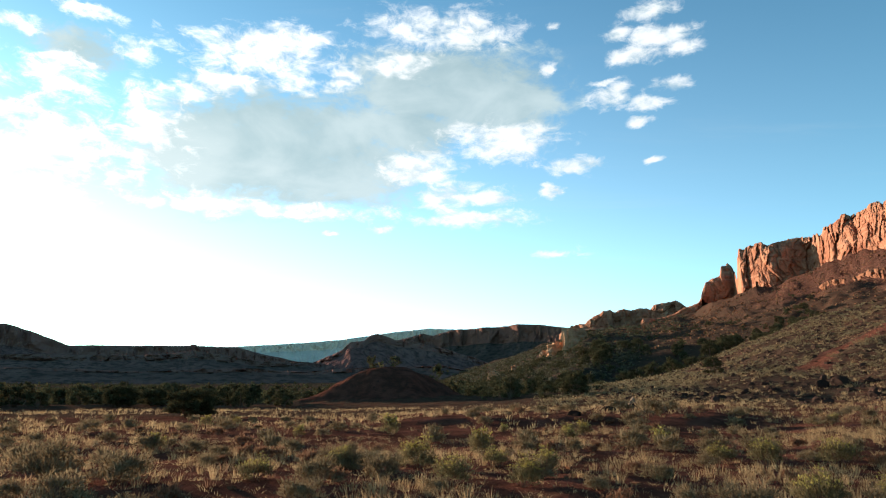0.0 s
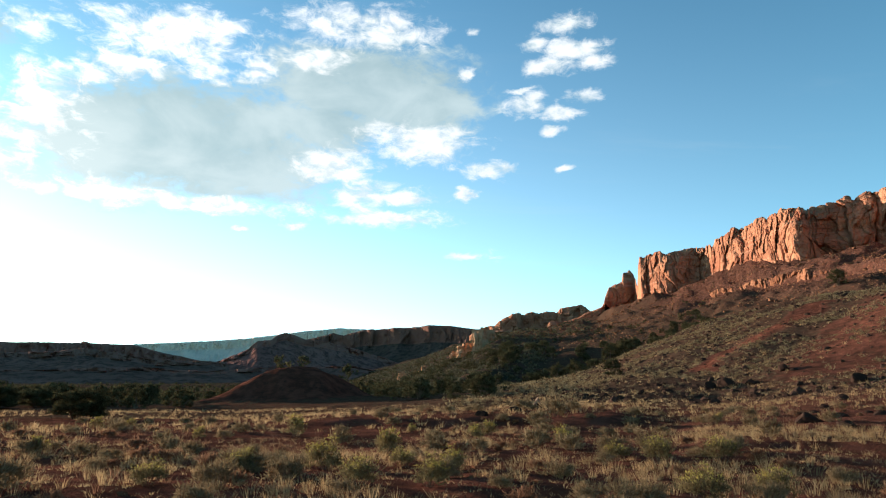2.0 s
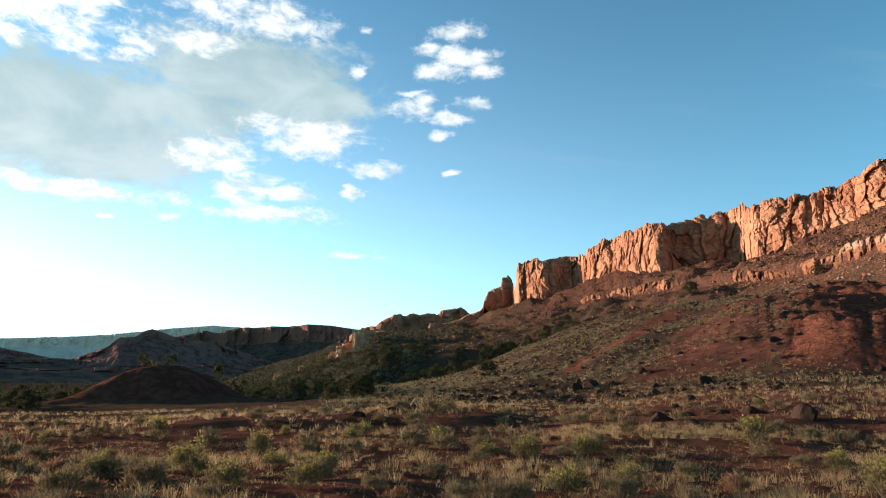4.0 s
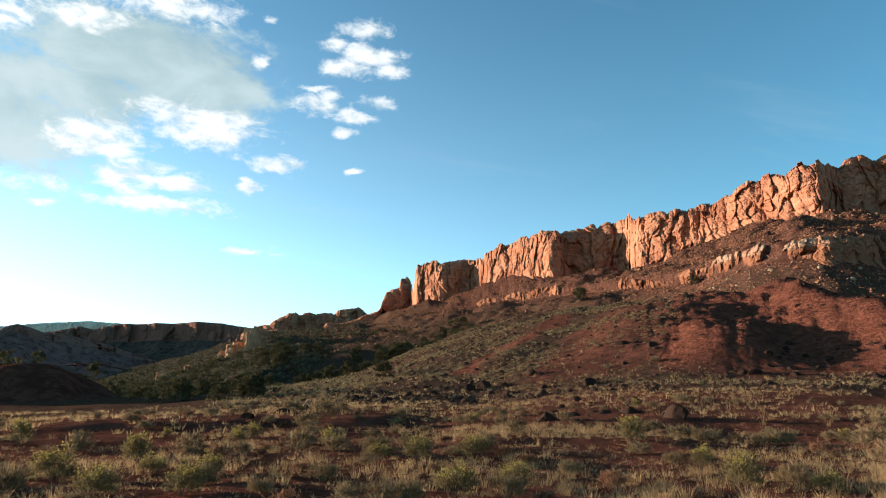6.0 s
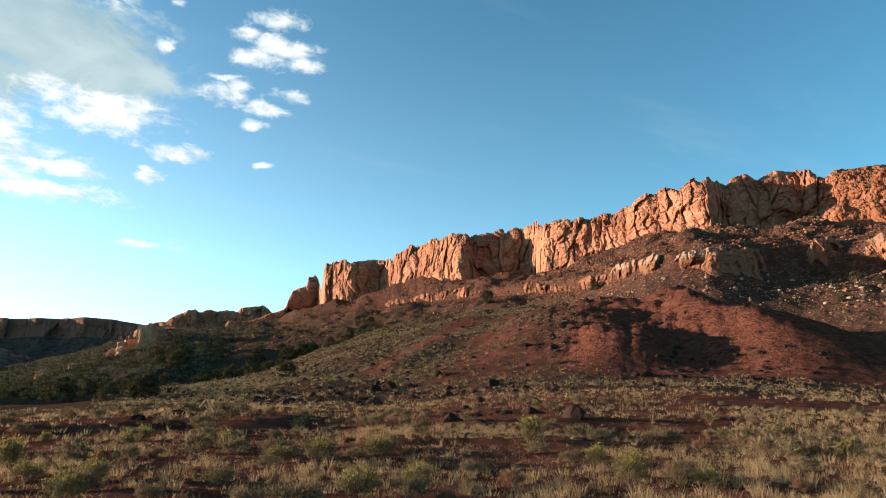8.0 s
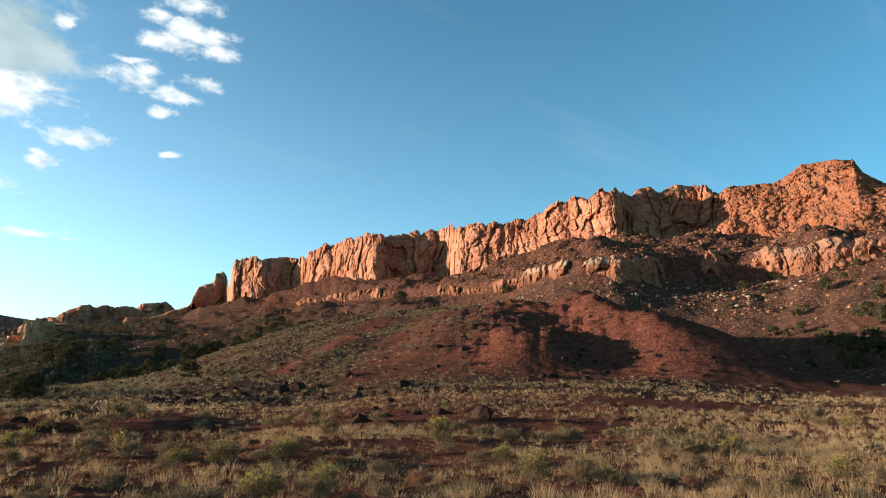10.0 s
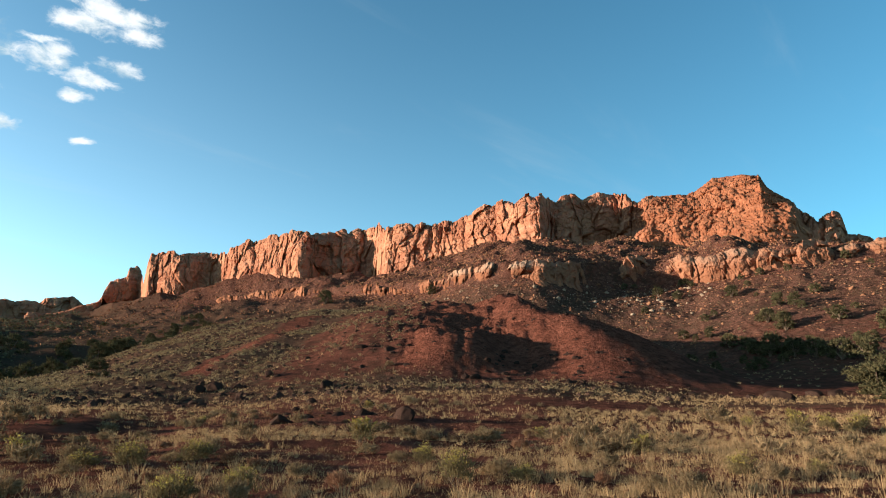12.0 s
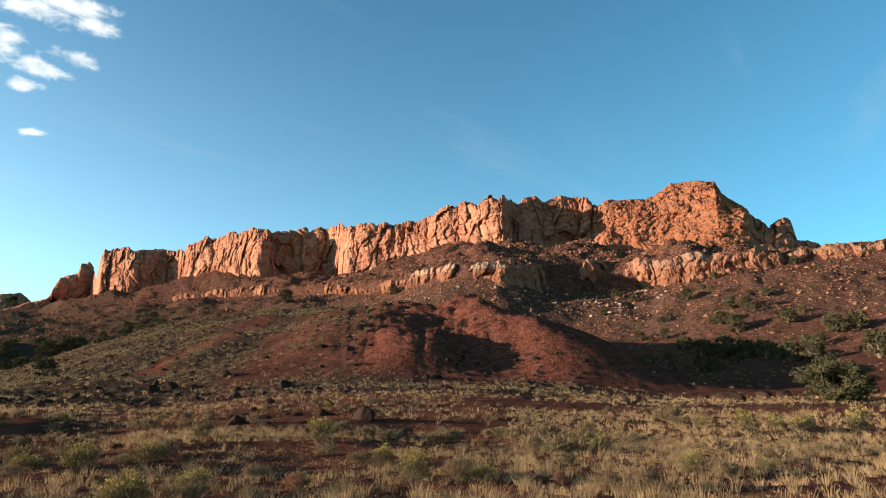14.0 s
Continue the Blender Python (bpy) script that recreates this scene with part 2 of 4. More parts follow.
def cells(u, v, seed, jitter=0.85):
    """Broken cells: the chance number of each cell, the distance to its joint, and the offsets from its middle."""
    u, v = np.broadcast_arrays(np.asarray(u, float), np.asarray(v, float))
    iu, iv = np.floor(u), np.floor(v)
    first, second = np.full(u.shape, 9.0), np.full(u.shape, 9.0)
    chance, du, dv = np.zeros(u.shape), np.zeros(u.shape), np.zeros(u.shape)
    for i in (-1, 0, 1):
        for j in (-1, 0, 1):
            a, b = iu + i, iv + j
            x = u - (a + 0.5 + 0.5 * jitter * lattice(a, b, seed))
            y = v - (b + 0.5 + 0.5 * jitter * lattice(a, b, seed + 1))
            d = np.hypot(x, y)
            near = d < first
            second = np.where(near, first, np.minimum(second, d))
            chance = np.where(near, lattice(a, b, seed + 2), chance)
            du, dv, first = np.where(near, x, du), np.where(near, y, dv), np.where(near, d, first)
    return chance, second - first, du, dv


def ease(x, lo, hi):
    t = np.clip((np.asarray(x, float) - lo) / (hi - lo), 0, 1)
    return t * t * (3 - 2 * t)


# ---- meshes ----


def mesh_object(name, verts, faces, mat, smooth=True, fields=None):
    verts, faces = np.asarray(verts, np.float32), np.asarray(faces, np.int32)
    me = bpy.data.meshes.new(name)
    me.vertices.add(len(verts))
    me.vertices.foreach_set("co", verts.ravel())
    me.loops.add(faces.size)
    me.loops.foreach_set("vertex_index", faces.ravel())
    me.polygons.add(len(faces))
    me.polygons.foreach_set("loop_start", np.arange(0, faces.size, faces.shape[1], dtype=np.int32))
    me.polygons.foreach_set("use_smooth", np.full(len(faces), smooth))
    for key, values in (fields or {}).items():
        me.attributes.new(key, "FLOAT", "POINT").data.foreach_set("value", np.asarray(values, np.float32).ravel())
    me.update(calc_edges=True)
    me.validate()
    me.materials.append(mat)
    return new(name, me)


def grid_faces(rows, cols, closed=False):
    i, j = np.meshgrid(np.arange(rows - 1), np.arange(cols if closed else cols - 1), indexing="ij")
    k = (j + 1) % cols
    return np.stack([i * cols + j, i * cols + k, (i + 1) * cols + k, (i + 1) * cols + j], -1).reshape(-1, 4)


# ---- the lie of the land: azimuth in degrees, distance and height in metres ----
FOOT = [(-60, 60, 0), (-9, 60, -0.2), (6, 60, 0.2), (12, 65, 0.5), (20, 70, 1.0), (31, 75, 1.2), (40, 75, 2.7), (47, 75, 3.4), (58, 78, 3.5), (67, 85, 2.9), (74, 95, 2.3), (84, 100, 2.8), (110, 100, 3)]
CREST = [(-60, 130, 0.5), (-10, 130, 0), (5, 120, 1.2), (10, 120, 2.5), (15, 140, 4), (20, 160, 6.6), (27, 185, 18.3), (35, 200, 27.8), (40, 195, 29.8), (46, 185, 30.3), (51, 175, 31), (54.5, 170, 27), (57, 166, 22), (60, 160, 14), (65, 150, 8.5), (70, 140, 6), (74, 130, 5), (80, 130, 5.8), (86, 130, 6.5), (110, 130, 7)]
HOLLOW = [(-60, 220, 0), (-10, 220, 0), (10, 220, 2), (15, 230, 4), (20, 240, 8), (27, 255, 16), (35, 270, 24), (46, 250, 27), (57, 215, 24), (65, 200, 14), (70, 190, 10), (74, 180, 8.5), (80, 175, 10), (90, 180, 14), (110, 190, 14)]
LEDGE_FOOT = [(-60, 420, 3), (-10, 420, 4), (3, 420, 8), (8, 430, 22), (10.8, 450, 31), (12.3, 450, 39), (17.5, 480, 45), (22, 520, 57), (27, 530, 68), (31, 520, 73.7), (33, 494, 73.6), (36.6, 446, 70.2), (41.4, 395, 63.8), (44.9, 361, 59.7), (47.4, 336, 57.2), (49.9, 311, 54.7), (52.5, 286, 54.0), (54.6, 273, 53.1), (57.7, 263, 52.2), (60.3, 264, 51.7), (62.5, 272, 51.0), (65.4, 285, 51.3), (67.9, 290, 50.6), (70, 290, 50.6), (72.2, 286, 50.2), (74.2, 282, 50.8), (77.3, 276, 50.7), (79.5, 278, 53.6), (83.7, 282, 53.8), (95, 290, 53.7), (110, 300, 51.8)]
LEDGE_TOP = [(-60, 3), (-10, 4), (3, 8), (8, 22), (10.8, 31), (12.3, 39), (17.5, 45), (22, 57), (27, 69), (31, 78.7), (33, 78.9), (36.6, 75.8), (41.4, 70.1), (44.9, 66.5), (47.4, 63.8), (49.9, 60.9), (52.5, 61.0), (54.6, 60.6), (57.7, 59.4), (60.3, 59.4), (62.5, 59.9), (65.4, 61.9), (67.9, 62.7), (70, 62.4), (72.2, 61.8), (74.2, 62.3), (77.3, 60.0), (79.5, 60.4), (83.7, 59.9), (95, 60.0), (110, 57.2)]
CLIFF_FOOT = [(-60, 1000, 12), (0, 1000, 26), (8, 1000, 70), (12, 1280, 120), (17.5, 1165, 121), (21, 1040, 124), (23.1, 755, 103.5), (26.5, 650, 100), (31.5, 600, 105), (35, 549, 103), (38.4, 500, 94), (42.8, 480, 89), (45.3, 462, 89.5), (49.4, 437, 90.5), (53, 417, 95), (57.7, 396, 99.5), (60.3, 385, 95), (62.5, 398, 97), (66, 404, 98), (68.6, 386, 90), (70, 372, 86), (77, 325, 77), (84, 312, 65), (87, 318, 60.5), (95, 330, 60), (110, 340, 57)]
RIM_DISTANCE = [(17.3, 742), (19.3, 744), (20.8, 747), (21.8, 750), (23, 757), (24.2, 766), (25.0, 775), (25.4, 668), (28.1, 630), (29.6, 652), (31.0, 640), (31.8, 600), (34.5, 560), (38.1, 503), (39.2, 525), (43.0, 525), (44.6, 512), (45.3, 464), (52, 425), (57, 398), (59.8, 385), (61.0, 416), (64, 430), (66.6, 430), (68.6, 395), (73, 372), (76, 358), (80.4, 352), (82, 370), (83.2, 382), (85, 394), (86, 400)]
RIM_ANGLE = [(17.3, 6.1), (17.5, 6.45), (19.3, 6.6), (20.8, 7.2), (22.0, 7.55), (22.3, 7.9), (22.4, 8.3), (22.75, 9.1), (23.4, 9.45), (23.9, 9.7), (24.05, 10.4), (24.6, 10.6), (24.95, 10.2), (25.2, 9.25), (25.35, 10.8), (25.55, 11.8), (28.2, 12.16), (30.8, 12.18), (31.6, 12.3), (32.1, 13.24), (33.9, 13.73), (37.6, 14.76), (39.6, 14.6), (41.6, 14.9), (45.7, 15.36), (48.8, 15.72), (53, 16.95), (58.9, 18.1), (60.4, 17.5), (65.7, 17.7), (68.6, 16.66), (69.4, 17.09), (70.9, 17.21), (72.7, 17.21), (73.9, 17.81), (74.9, 18.37), (76.3, 18.44), (78.5, 18.03), (79.0, 17.22), (79.5, 16.44), (80.8, 15.72), (81.7, 14.54), (82.3, 13.88), (83.2, 14.13), (83.9, 13.93), (84.2, 12.41), (85.3, 11.75), (86.6, 11.2)]


def along(table, az, column):
    return np.interp(az, [row[0] for row in table], [row[column] for row in table])


def soft_along(table, az, column, width=1.6):
    return sum(along(table, az + d * width, column) * w for d, w in ((-1, 0.2), (-0.5, 0.2), (0, 0.2), (0.5, 0.2), (1, 0.2)))


SPURS = [  # upper end, lower end (azimuth, distance), height, width to each side
    ((49.6, 150), (47.6, 79), 0.8, 8, 9), ((50.9, 104), (50.0, 82), 1.6, 4, 4), ((54.0, 104), (53.4, 83), 2.0, 4, 4),
    ((57.0, 172), (67.4, 84), 9.5, 12, 21), ((38.5, 170), (30.5, 98), 0.9, 6, 5), ((44.5, 165), (42.5, 92), 1.6, 7, 7),
    ((15.5, 335), (9.6, 205), 6.0, 20, 16), ((20.5, 330), (16.0, 245), 4.0, 14, 14),
]
RED_MOUND = (-4.9, 132.0, 7.0, 17.0)  # azimuth, distance, height, radius


def land(az, r):
    """Height, bareness, stoniness and distance-type of the ground at azimuth az and distance r."""
    az, r = np.asarray(az, float), np.asarray(r, float)
    x, y = r * np.sin(np.radians(az)), r * np.cos(np.radians(az))
    a = np.clip(az, -60, 110)
    rf, zf = soft_along(FOOT, a, 1), soft_along(FOOT, a, 2)
    rc, zc = soft_along(CREST, a, 1), soft_along(CREST, a, 2)
    rh, zh = soft_along(HOLLOW, a, 1), soft_along(HOLLOW, a, 2)
    b, a = a, np.clip(a + 0.9 * fbm(az * 0.12, r * 0.06, 4, 77) * ease(a, 57, 60) * (1 - ease(a, 70, 74)), -60, 110)  # ragged edges in the recess
    rl, zl, zt = soft_along(LEDGE_FOOT, a, 1, 0.8), soft_along(LEDGE_FOOT, a, 2, 0.8), soft_along(LEDGE_TOP, a, 1, 0.8)
    rb, zb = along(CLIFF_FOOT, a, 1), along(CLIFF_FOOT, a, 2)
    a = b
    high = ease(a, 9, 14)
    knots = [(0 * a, 0 * a), (28 + 0 * a, 0.02 + 0 * a), (rf, zf), (rc, zc), (rh, zh), (rl, zl), (rl + 5, zt), (rb + 4, zb + 1), (rb + 120, zb + 12 * high), (1900 + 0 * a, 62 + high * (zb * 0.8 - 40)), (3000 + 0 * a, 80 + 0 * a), (5200 + 0 * a, 100 + 0 * a)]
    z = np.zeros(np.broadcast(a, r).shape)
    for (r0, z0), (r1, z1) in zip(knots, knots[1:]):
        t = (r - r0) / (r1 - r0)
        inside = (t >= 0) & (t < 1)
        z = np.where(inside, z0 + (z1 - z0) * np.clip(t, 0, 1), z)
    # rounding of the crest and roughness
    hill = ease(r, rf * 0.95, rf + 0.35 * (rc - rf)) * (1 - ease(r, rc, rh))
    steep = np.clip((zc - 6) / 12, 0, 1)
    z = z + hill * steep * 1.6 * ease(r, rf, rc) * (1 - ease(r, rc, rh)) * -1.0
    for (a0, r0), (a1, r1), tall, left, right in SPURS:
        p0, p1 = np.array([r0 * math.sin(radians(a0)), r0 * math.cos(radians(a0))]), np.array([r1 * math.sin(radians(a1)), r1 * math.cos(radians(a1))])
        run = p1 - p0
        long = float(np.hypot(*run))
        t = ((x - p0[0]) * run[0] + (y - p0[1]) * run[1]) / long ** 2
        off = ((x - p0[0]) * run[1] - (y - p0[1]) * run[0]) / long + 0.9 * fbm(x * 0.11, y * 0.11, 3, 13)
        shape = np.exp(-1.5 * np.abs(off / np.where(off < 0, right, left)) ** 2.2)
        z = z + tall * shape * ease(t, -0.1, 0.25) * (1 - ease(t, 0.72, 1.12))
    rill = ridged(az * 1.7 + 0.5 * fbm(x * 0.05, y * 0.05, 2, 5), r * 0.012, 3, 11)
    z = z + hill * steep * (0.8 * rill) * ease(az, 42, 47) * (1 - 0.8 * ease(r, rc * 0.93, rc * 1.05))
    z = z + hill * steep * 0.9 * fbm(x * 0.045, y * 0.045, 3, 12)
    z = z + 0.36 * ease(r, 33.2 + 1.5 * fbm(az * 0.15, r * 0, 2, 15), 35.5) * (1 - ease(r, 46, 66)) * ease(a, -8, 0) * (1 - ease(a, 22, 28))
    z = z + 0.22 * ease(r, 20.5 + 1.2 * fbm(az * 0.2, r * 0, 2, 16), 22.3) * (1 - ease(r, 30, 45)) * ease(a, 27, 31) * (1 - ease(a, 46, 52))
    z = z + 0.10 * fbm(x * 0.12, y * 0.12, 3, 3) * ease(r, 4, 15) + 0.05 * fbm(x * 0.6, y * 0.6, 3, 4) * ease(r, 3, 8)
    z = z + ease(r, rf, rf * 1.4) * (0.35 * fbm(x * 0.1, y * 0.1, 5, 7, 0.55)) * (0.4 + 0.6 * steep)
    z = z + hill * steep * ease(az, 44, 48) * (1 - ease(r, rc * 0.9, rc)) * 0.9 * np.abs(fbm(x * 0.16, y * 0.16, 4, 19, 0.6))
    talus = ease(r, rh, rl) * ease(a, 4, 14) * (1 - 0.75 * np.exp(-((r - rl + 4) / 24.0) ** 2) * ease(a, 28, 32))
    z = z + talus * (3.0 * fbm(x * 0.03, y * 0.03, 6, 21, 0.6) + 4.0 * ridged(az * 0.28 + 0.3 * fbm(x * 0.02, y * 0.02, 2, 32), r * 0.006, 4, 31)) * (1 - 0.6 * ease(r, rb - 25, rb))
    z = z + ease(r, rb - 75, rb) * ease(a, 20, 24) * (1 - 0.8 * ease(a, 82, 86)) * (5.5 * fbm(az * 0.33, r * 0.01, 3, 35) + 1.0)
    z = z + talus * 1.3 * np.abs(fbm(x * 0.12, y * 0.12, 5, 36, 0.62))
    stone, _, du, dv = cells(x / 6.5, y / 6.5, 38)
    z = z + talus * ease(r, rl * 0.8, rl) * ease(a, 26, 34) * (0.9 * stone - 0.8 * (du ** 2 + dv ** 2))
    z = z + ease(a, 64, 70) * ease(r, 150, 180) * (1 - ease(r, 255, 275)) * (3.2 * ridged(x * 0.022, y * 0.022, 4, 45) + 0.8)
    z = z + ease(r, 700, 1500) * (1 - ease(a, 8, 16)) * 24 * fbm(x * 0.004, y * 0.004, 5, 41)
    # the small red mound on the plain
    ma, mr, mh, mw = RED_MOUND
    mx, my = mr * math.sin(radians(ma)), mr * math.cos(radians(ma))
    across, deep = (x - mx), (y - my) * 1.2
    d = np.hypot(across, deep) + 2.4 * fbm(x * 0.12, y * 0.12, 4, 51)
    mound = np.exp(-np.maximum(d, 0) ** 2.2 / (mw * 0.68) ** 2.2)
    z = z + mh * mound
    # bare red badland faces, grass and stones
    strip = np.exp(-((az - 31.0 - (r - 103) * 0.131 + 1.5 * fbm(x * 0.07, y * 0.07, 4, 18)) / (1.5 + 0.008 * (r - 103))) ** 2) * ease(r, 90, 103) * (1 - ease(r, 165, 185))
    face = ease(az - (r - 80) * 0.055 + 1.2 * fbm(x * 0.06, y * 0.06, 3, 17), 45.3, 47.0) * (1 - ease(az, 70, 74)) * ease(r, 72, 84) * (1 - ease(r, rc * 0.9, rc * 1.02))
    bank = ease(az, 64, 70) * ease(r, 88, 100) * (1 - ease(r, 205, 225))
    slip = 0.60 * ease(az - (r - 100) * 0.09, 34, 38) * ease(r, 72, 84) * (1 - ease(r, rc * 0.95, rc * 1.05))
    bare = np.clip(np.maximum.reduce([strip * 0.93, face, slip, bank * 0.5, 0.70 * ease(mound, 0.0, 0.15), 0.62 * (1 - ease(r, 50, 75))]), 0, 1)
    bare = np.maximum(bare, 0.55 * ease(r, rh * 1.1, rl) * ease(a, 18, 30))
    pale = np.maximum(ease(r, rl * 0.75, rl) * ease(a, 20, 32), 0.8 * ease(a, 60, 66) * ease(r, 150, 185))
    far = ease(r, 110, 200) * (1 - ease(a, 14, 24)) + 0.0 * r
    return z, bare, pale, far


def build_ground():
    fine = np.arange(-44, 100.01, 0.235)
    wide = np.concatenate([fine, np.arange(103, 316, 3.0)])
    steps = [0.03, 0.3, 0.6, 0.9, 1.2]
    while steps[-1] < 4900:
        r = steps[-1]
        rate = 0.034 if r < 6 else 0.018 if r < 60 else 0.0085 if r < 210 else 0.0078 if r < 470 else 0.03
        steps.append(r * (1 + rate))
    r = np.array(steps)
    az, rr = np.meshgrid(wide, r)
    signed = np.where(az > 180, az - 360, az)
    z, bare, pale, far = land(signed, rr)
    verts = np.stack([rr * np.sin(np.radians(az)), rr * np.cos(np.radians(az)), z], -1).reshape(-1, 3)
    faces = grid_faces(len(r), len(wide), closed=True)[:, ::-1]
    ob = mesh_object("ground", verts, faces, GROUND, True, {"bare": bare, "pale": pale, "far": far})
    return tagged(ob, "dry red desert soil rising to gullied slopes and rubble", "ground", kind="structure")


ground = build_ground()


def wall_rows(az, distance, z0, z1, rows, batter, back, rough, seed, knob=2.5, grain=1.0, reach=0.34):
    """A weathered rock wall along an azimuth line: buttresses, joints, blocks and a broken rim. Returns vertices and faces."""
    x0, y0 = distance * np.sin(np.radians(az)), distance * np.cos(np.radians(az))
    s = np.concatenate([[0], np.cumsum(np.hypot(np.diff(x0), np.diff(y0)))])
    t = np.linspace(0, 1, rows)[:, None]
    rubbly = np.clip((batter - 22) / 25, 0, 1)
    pier, gap, off, _ = cells(s * grain / 17.0, s * 0 + 0.5, seed + 41, 0.7)
    stub, notch, _, _ = cells(s * grain / 6.0, s * 0 + 0.5, seed + 42, 0.7)
    rim = z1 + knob * (1 - 0.65 * rubbly) * (1.5 * np.abs(vnoise(s * 0.03, s * 0 + seed, seed + 1)) + 0.6 * pier - 2.4 * off ** 2 + 0.25 * stub - 0.18 * np.exp(-notch / 0.1) + 0.35 * vnoise(s * 0.16, s * 0, seed + 2) - 0.25)
    height = rim - z0
    z = z0 + (t * 1.06 - 0.06) * height
    rise = z + 0 * s
    zz = rise * grain
    ss = s * grain + 0 * zz + 3.0 * fbm(zz * 0.06, s * 0.025, 3, seed + 3)
    column = fbm(ss * 0.021, zz * 0.012, 3, seed + 4) * 7.5
    lump, joint, du, dv = cells(ss / 22.0, zz / 80.0 + 0.3 * vnoise(ss * 0.06, ss * 0, seed + 30), seed + 5)
    bulge = 2.6 * lump - 7.0 * du ** 2 - 2.0 * dv - 1.5 * np.exp(-joint / 0.035)
    slab, crack, du, dv = cells(ss / 7.5 + 0.2 * vnoise(zz * 0.12, ss * 0.05, seed + 29), zz / 19.0 + 0.6 * vnoise(ss * 0.12, zz * 0.02, seed + 31), seed + 7)
    tilt = lattice(np.floor(slab * 997), np.floor(slab * 331), seed + 8)
    block = 1.5 * slab + 2.4 * tilt * du - 2.6 * dv - 2.0 * du ** 2 - 0.35 * np.exp(-crack / 0.07)
    chip, chink, du, dv = cells(ss / 3.6, zz / 3.9, seed + 10)
    chips = 0.5 * chip + 0.8 * lattice(np.floor(chip * 997), np.floor(chip * 331), seed + 11) * du - 0.6 * dv - 0.2 * np.exp(-chink / 0.1)
    pitted = 1.1 * fbm(ss * 0.16, zz * 0.13, 5, seed + 14, 0.62)
    boss, rift, du, dv = cells(ss / 6.2, zz / 4.8, seed + 13)
    nub, _, eu, ev = cells(ss / 2.3, zz / 1.9, seed + 16)
    debris = 0.9 * boss - 1.2 * (du ** 2 + dv ** 2) - 0.25 * np.exp(-rift / 0.12) + 0.85 * nub - 0.9 * (eu ** 2 + ev ** 2)
    bed = np.round(fbm(ss * 0.010, zz * 0.10, 2, seed + 12) * 3) * (0.5 + 0.7 * rubbly)
    foot = 1 - ease(t, 0.0 * reach, reach * (0.65 + 0.7 * np.abs(vnoise(ss * 0.03, ss * 0, seed + 18))))
    apron = foot * ease(vnoise(ss * 0.035, ss * 0, seed + 19), -0.7, 0.3) * (1 - rubbly)
    solid = (1 - rubbly) * (1 - 0.8 * apron)
    push = rough * (column * (1 - 0.25 * rubbly) + (bulge + block + chips + pitted) * solid + debris * np.maximum(rubbly, 0.8 * apron) + bed + 11.0 * apron * (1 - t))
    lean = batter * t + 0.12 * batter * fbm(ss * 0.03, zz * 0.05, 4, seed + 9)
    step = ease(vnoise(ss * 0.05, ss * 0, seed + 20), -0.3, 0.3)
    round_top = back * np.clip((t - 0.76) / 0.24, 0, 1) ** 2.4 + 2.6 * rough * ease(t, 0.70, 0.76) * step
    d = distance - push + lean + round_top
    a = np.radians(az)
    verts = np.stack([d * np.sin(a), d * np.cos(a), rise], -1)
    tail = []
    for extra, drop in ((18, 1.5), (60, 9), (160, 30)):
        tail.append(np.stack([(d[-1] + extra) * np.sin(a), (d[-1] + extra) * np.cos(a), rise[-1] - drop], -1)[None])
    verts = np.concatenate([verts] + tail)
    return verts.reshape(-1, 3), grid_faces(len(verts), len(az))


def build_cliff():
    az = np.arange(17.3, 86.0, 0.042)
    distance = soft_along(RIM_DISTANCE, az, 1, np.where(az < 26.5, 0.15, 0.5))
    batter = np.interp(az, [17.3, 22, 22.5, 25.3, 25.6, 60, 66, 69, 76, 80, 82, 86], [3, 3, 9, 9, 8, 8, 14, 40, 62, 50, 16, 14])
    low = 1 - ease(az, 22.1, 22.5)  # the low far end of the wall
    zb = np.where(low > 0.5, land(az, distance - 6)[0], along(CLIFF_FOOT, az, 2)) - 4
    top = EYE + (distance + batter + 6) * np.tan(np.radians(along(RIM_ANGLE, az, 1))) + 1.0 - low
    slide = np.clip((batter - 22) / 25, 0, 1)
    knoblike = ease(az, 22.2, 22.5) * (1 - ease(az, 25.3, 25.6))  # the lone pinnacle
    verts, faces = wall_rows(az, distance, zb, top, 104, batter, 9.0, 0.95 - 0.45 * low - 0.25 * knoblike, 100, 2.6 - 1.6 * low - 1.2 * knoblike, 1.0, np.interp(az, [17, 45, 50, 60, 67, 86], [0.3, 0.3, 0.5, 0.6, 0.6, 0.4]))
    return tagged(mesh_object("cliff", verts, faces, CLIFF, False, {"slide": np.tile(slide, len(verts) // len(az))}), "long red sandstone cliff with sunlit buttresses above rubble", "cliff", kind="structure")


def build_far_cliff():
    az = np.arange(10.3, 22.2, 0.045)
    distance = np.interp(az, [10.3, 12.4, 14.6, 15.2, 17.8, 18.6, 20.9, 22.2], [1110, 1085, 1075, 1098, 1092, 1070, 1085, 1100])
    top = EYE + distance * np.tan(np.radians(np.interp(az, [10.3, 11.2, 12.6, 13.3, 14.2, 15.8, 18.2, 18.6, 20.3, 20.9, 21.4, 22.2], [5.5, 5.95, 6.35, 6.85, 7.25, 7.4, 7.6, 7.95, 8.0, 7.5, 7.2, 6.7]))) - 1
    verts, faces = wall_rows(az, distance, along(CLIFF_FOOT, az, 2) - 12, top, 56, 10 + 0 * az, 8.0, 1.2, 300, 2.6, 0.6)
    return tagged(mesh_object("far_cliff", verts, faces, CLIFF, False), "farther stretch of the red cliff with a broken rim", "cliff", kind="structure")


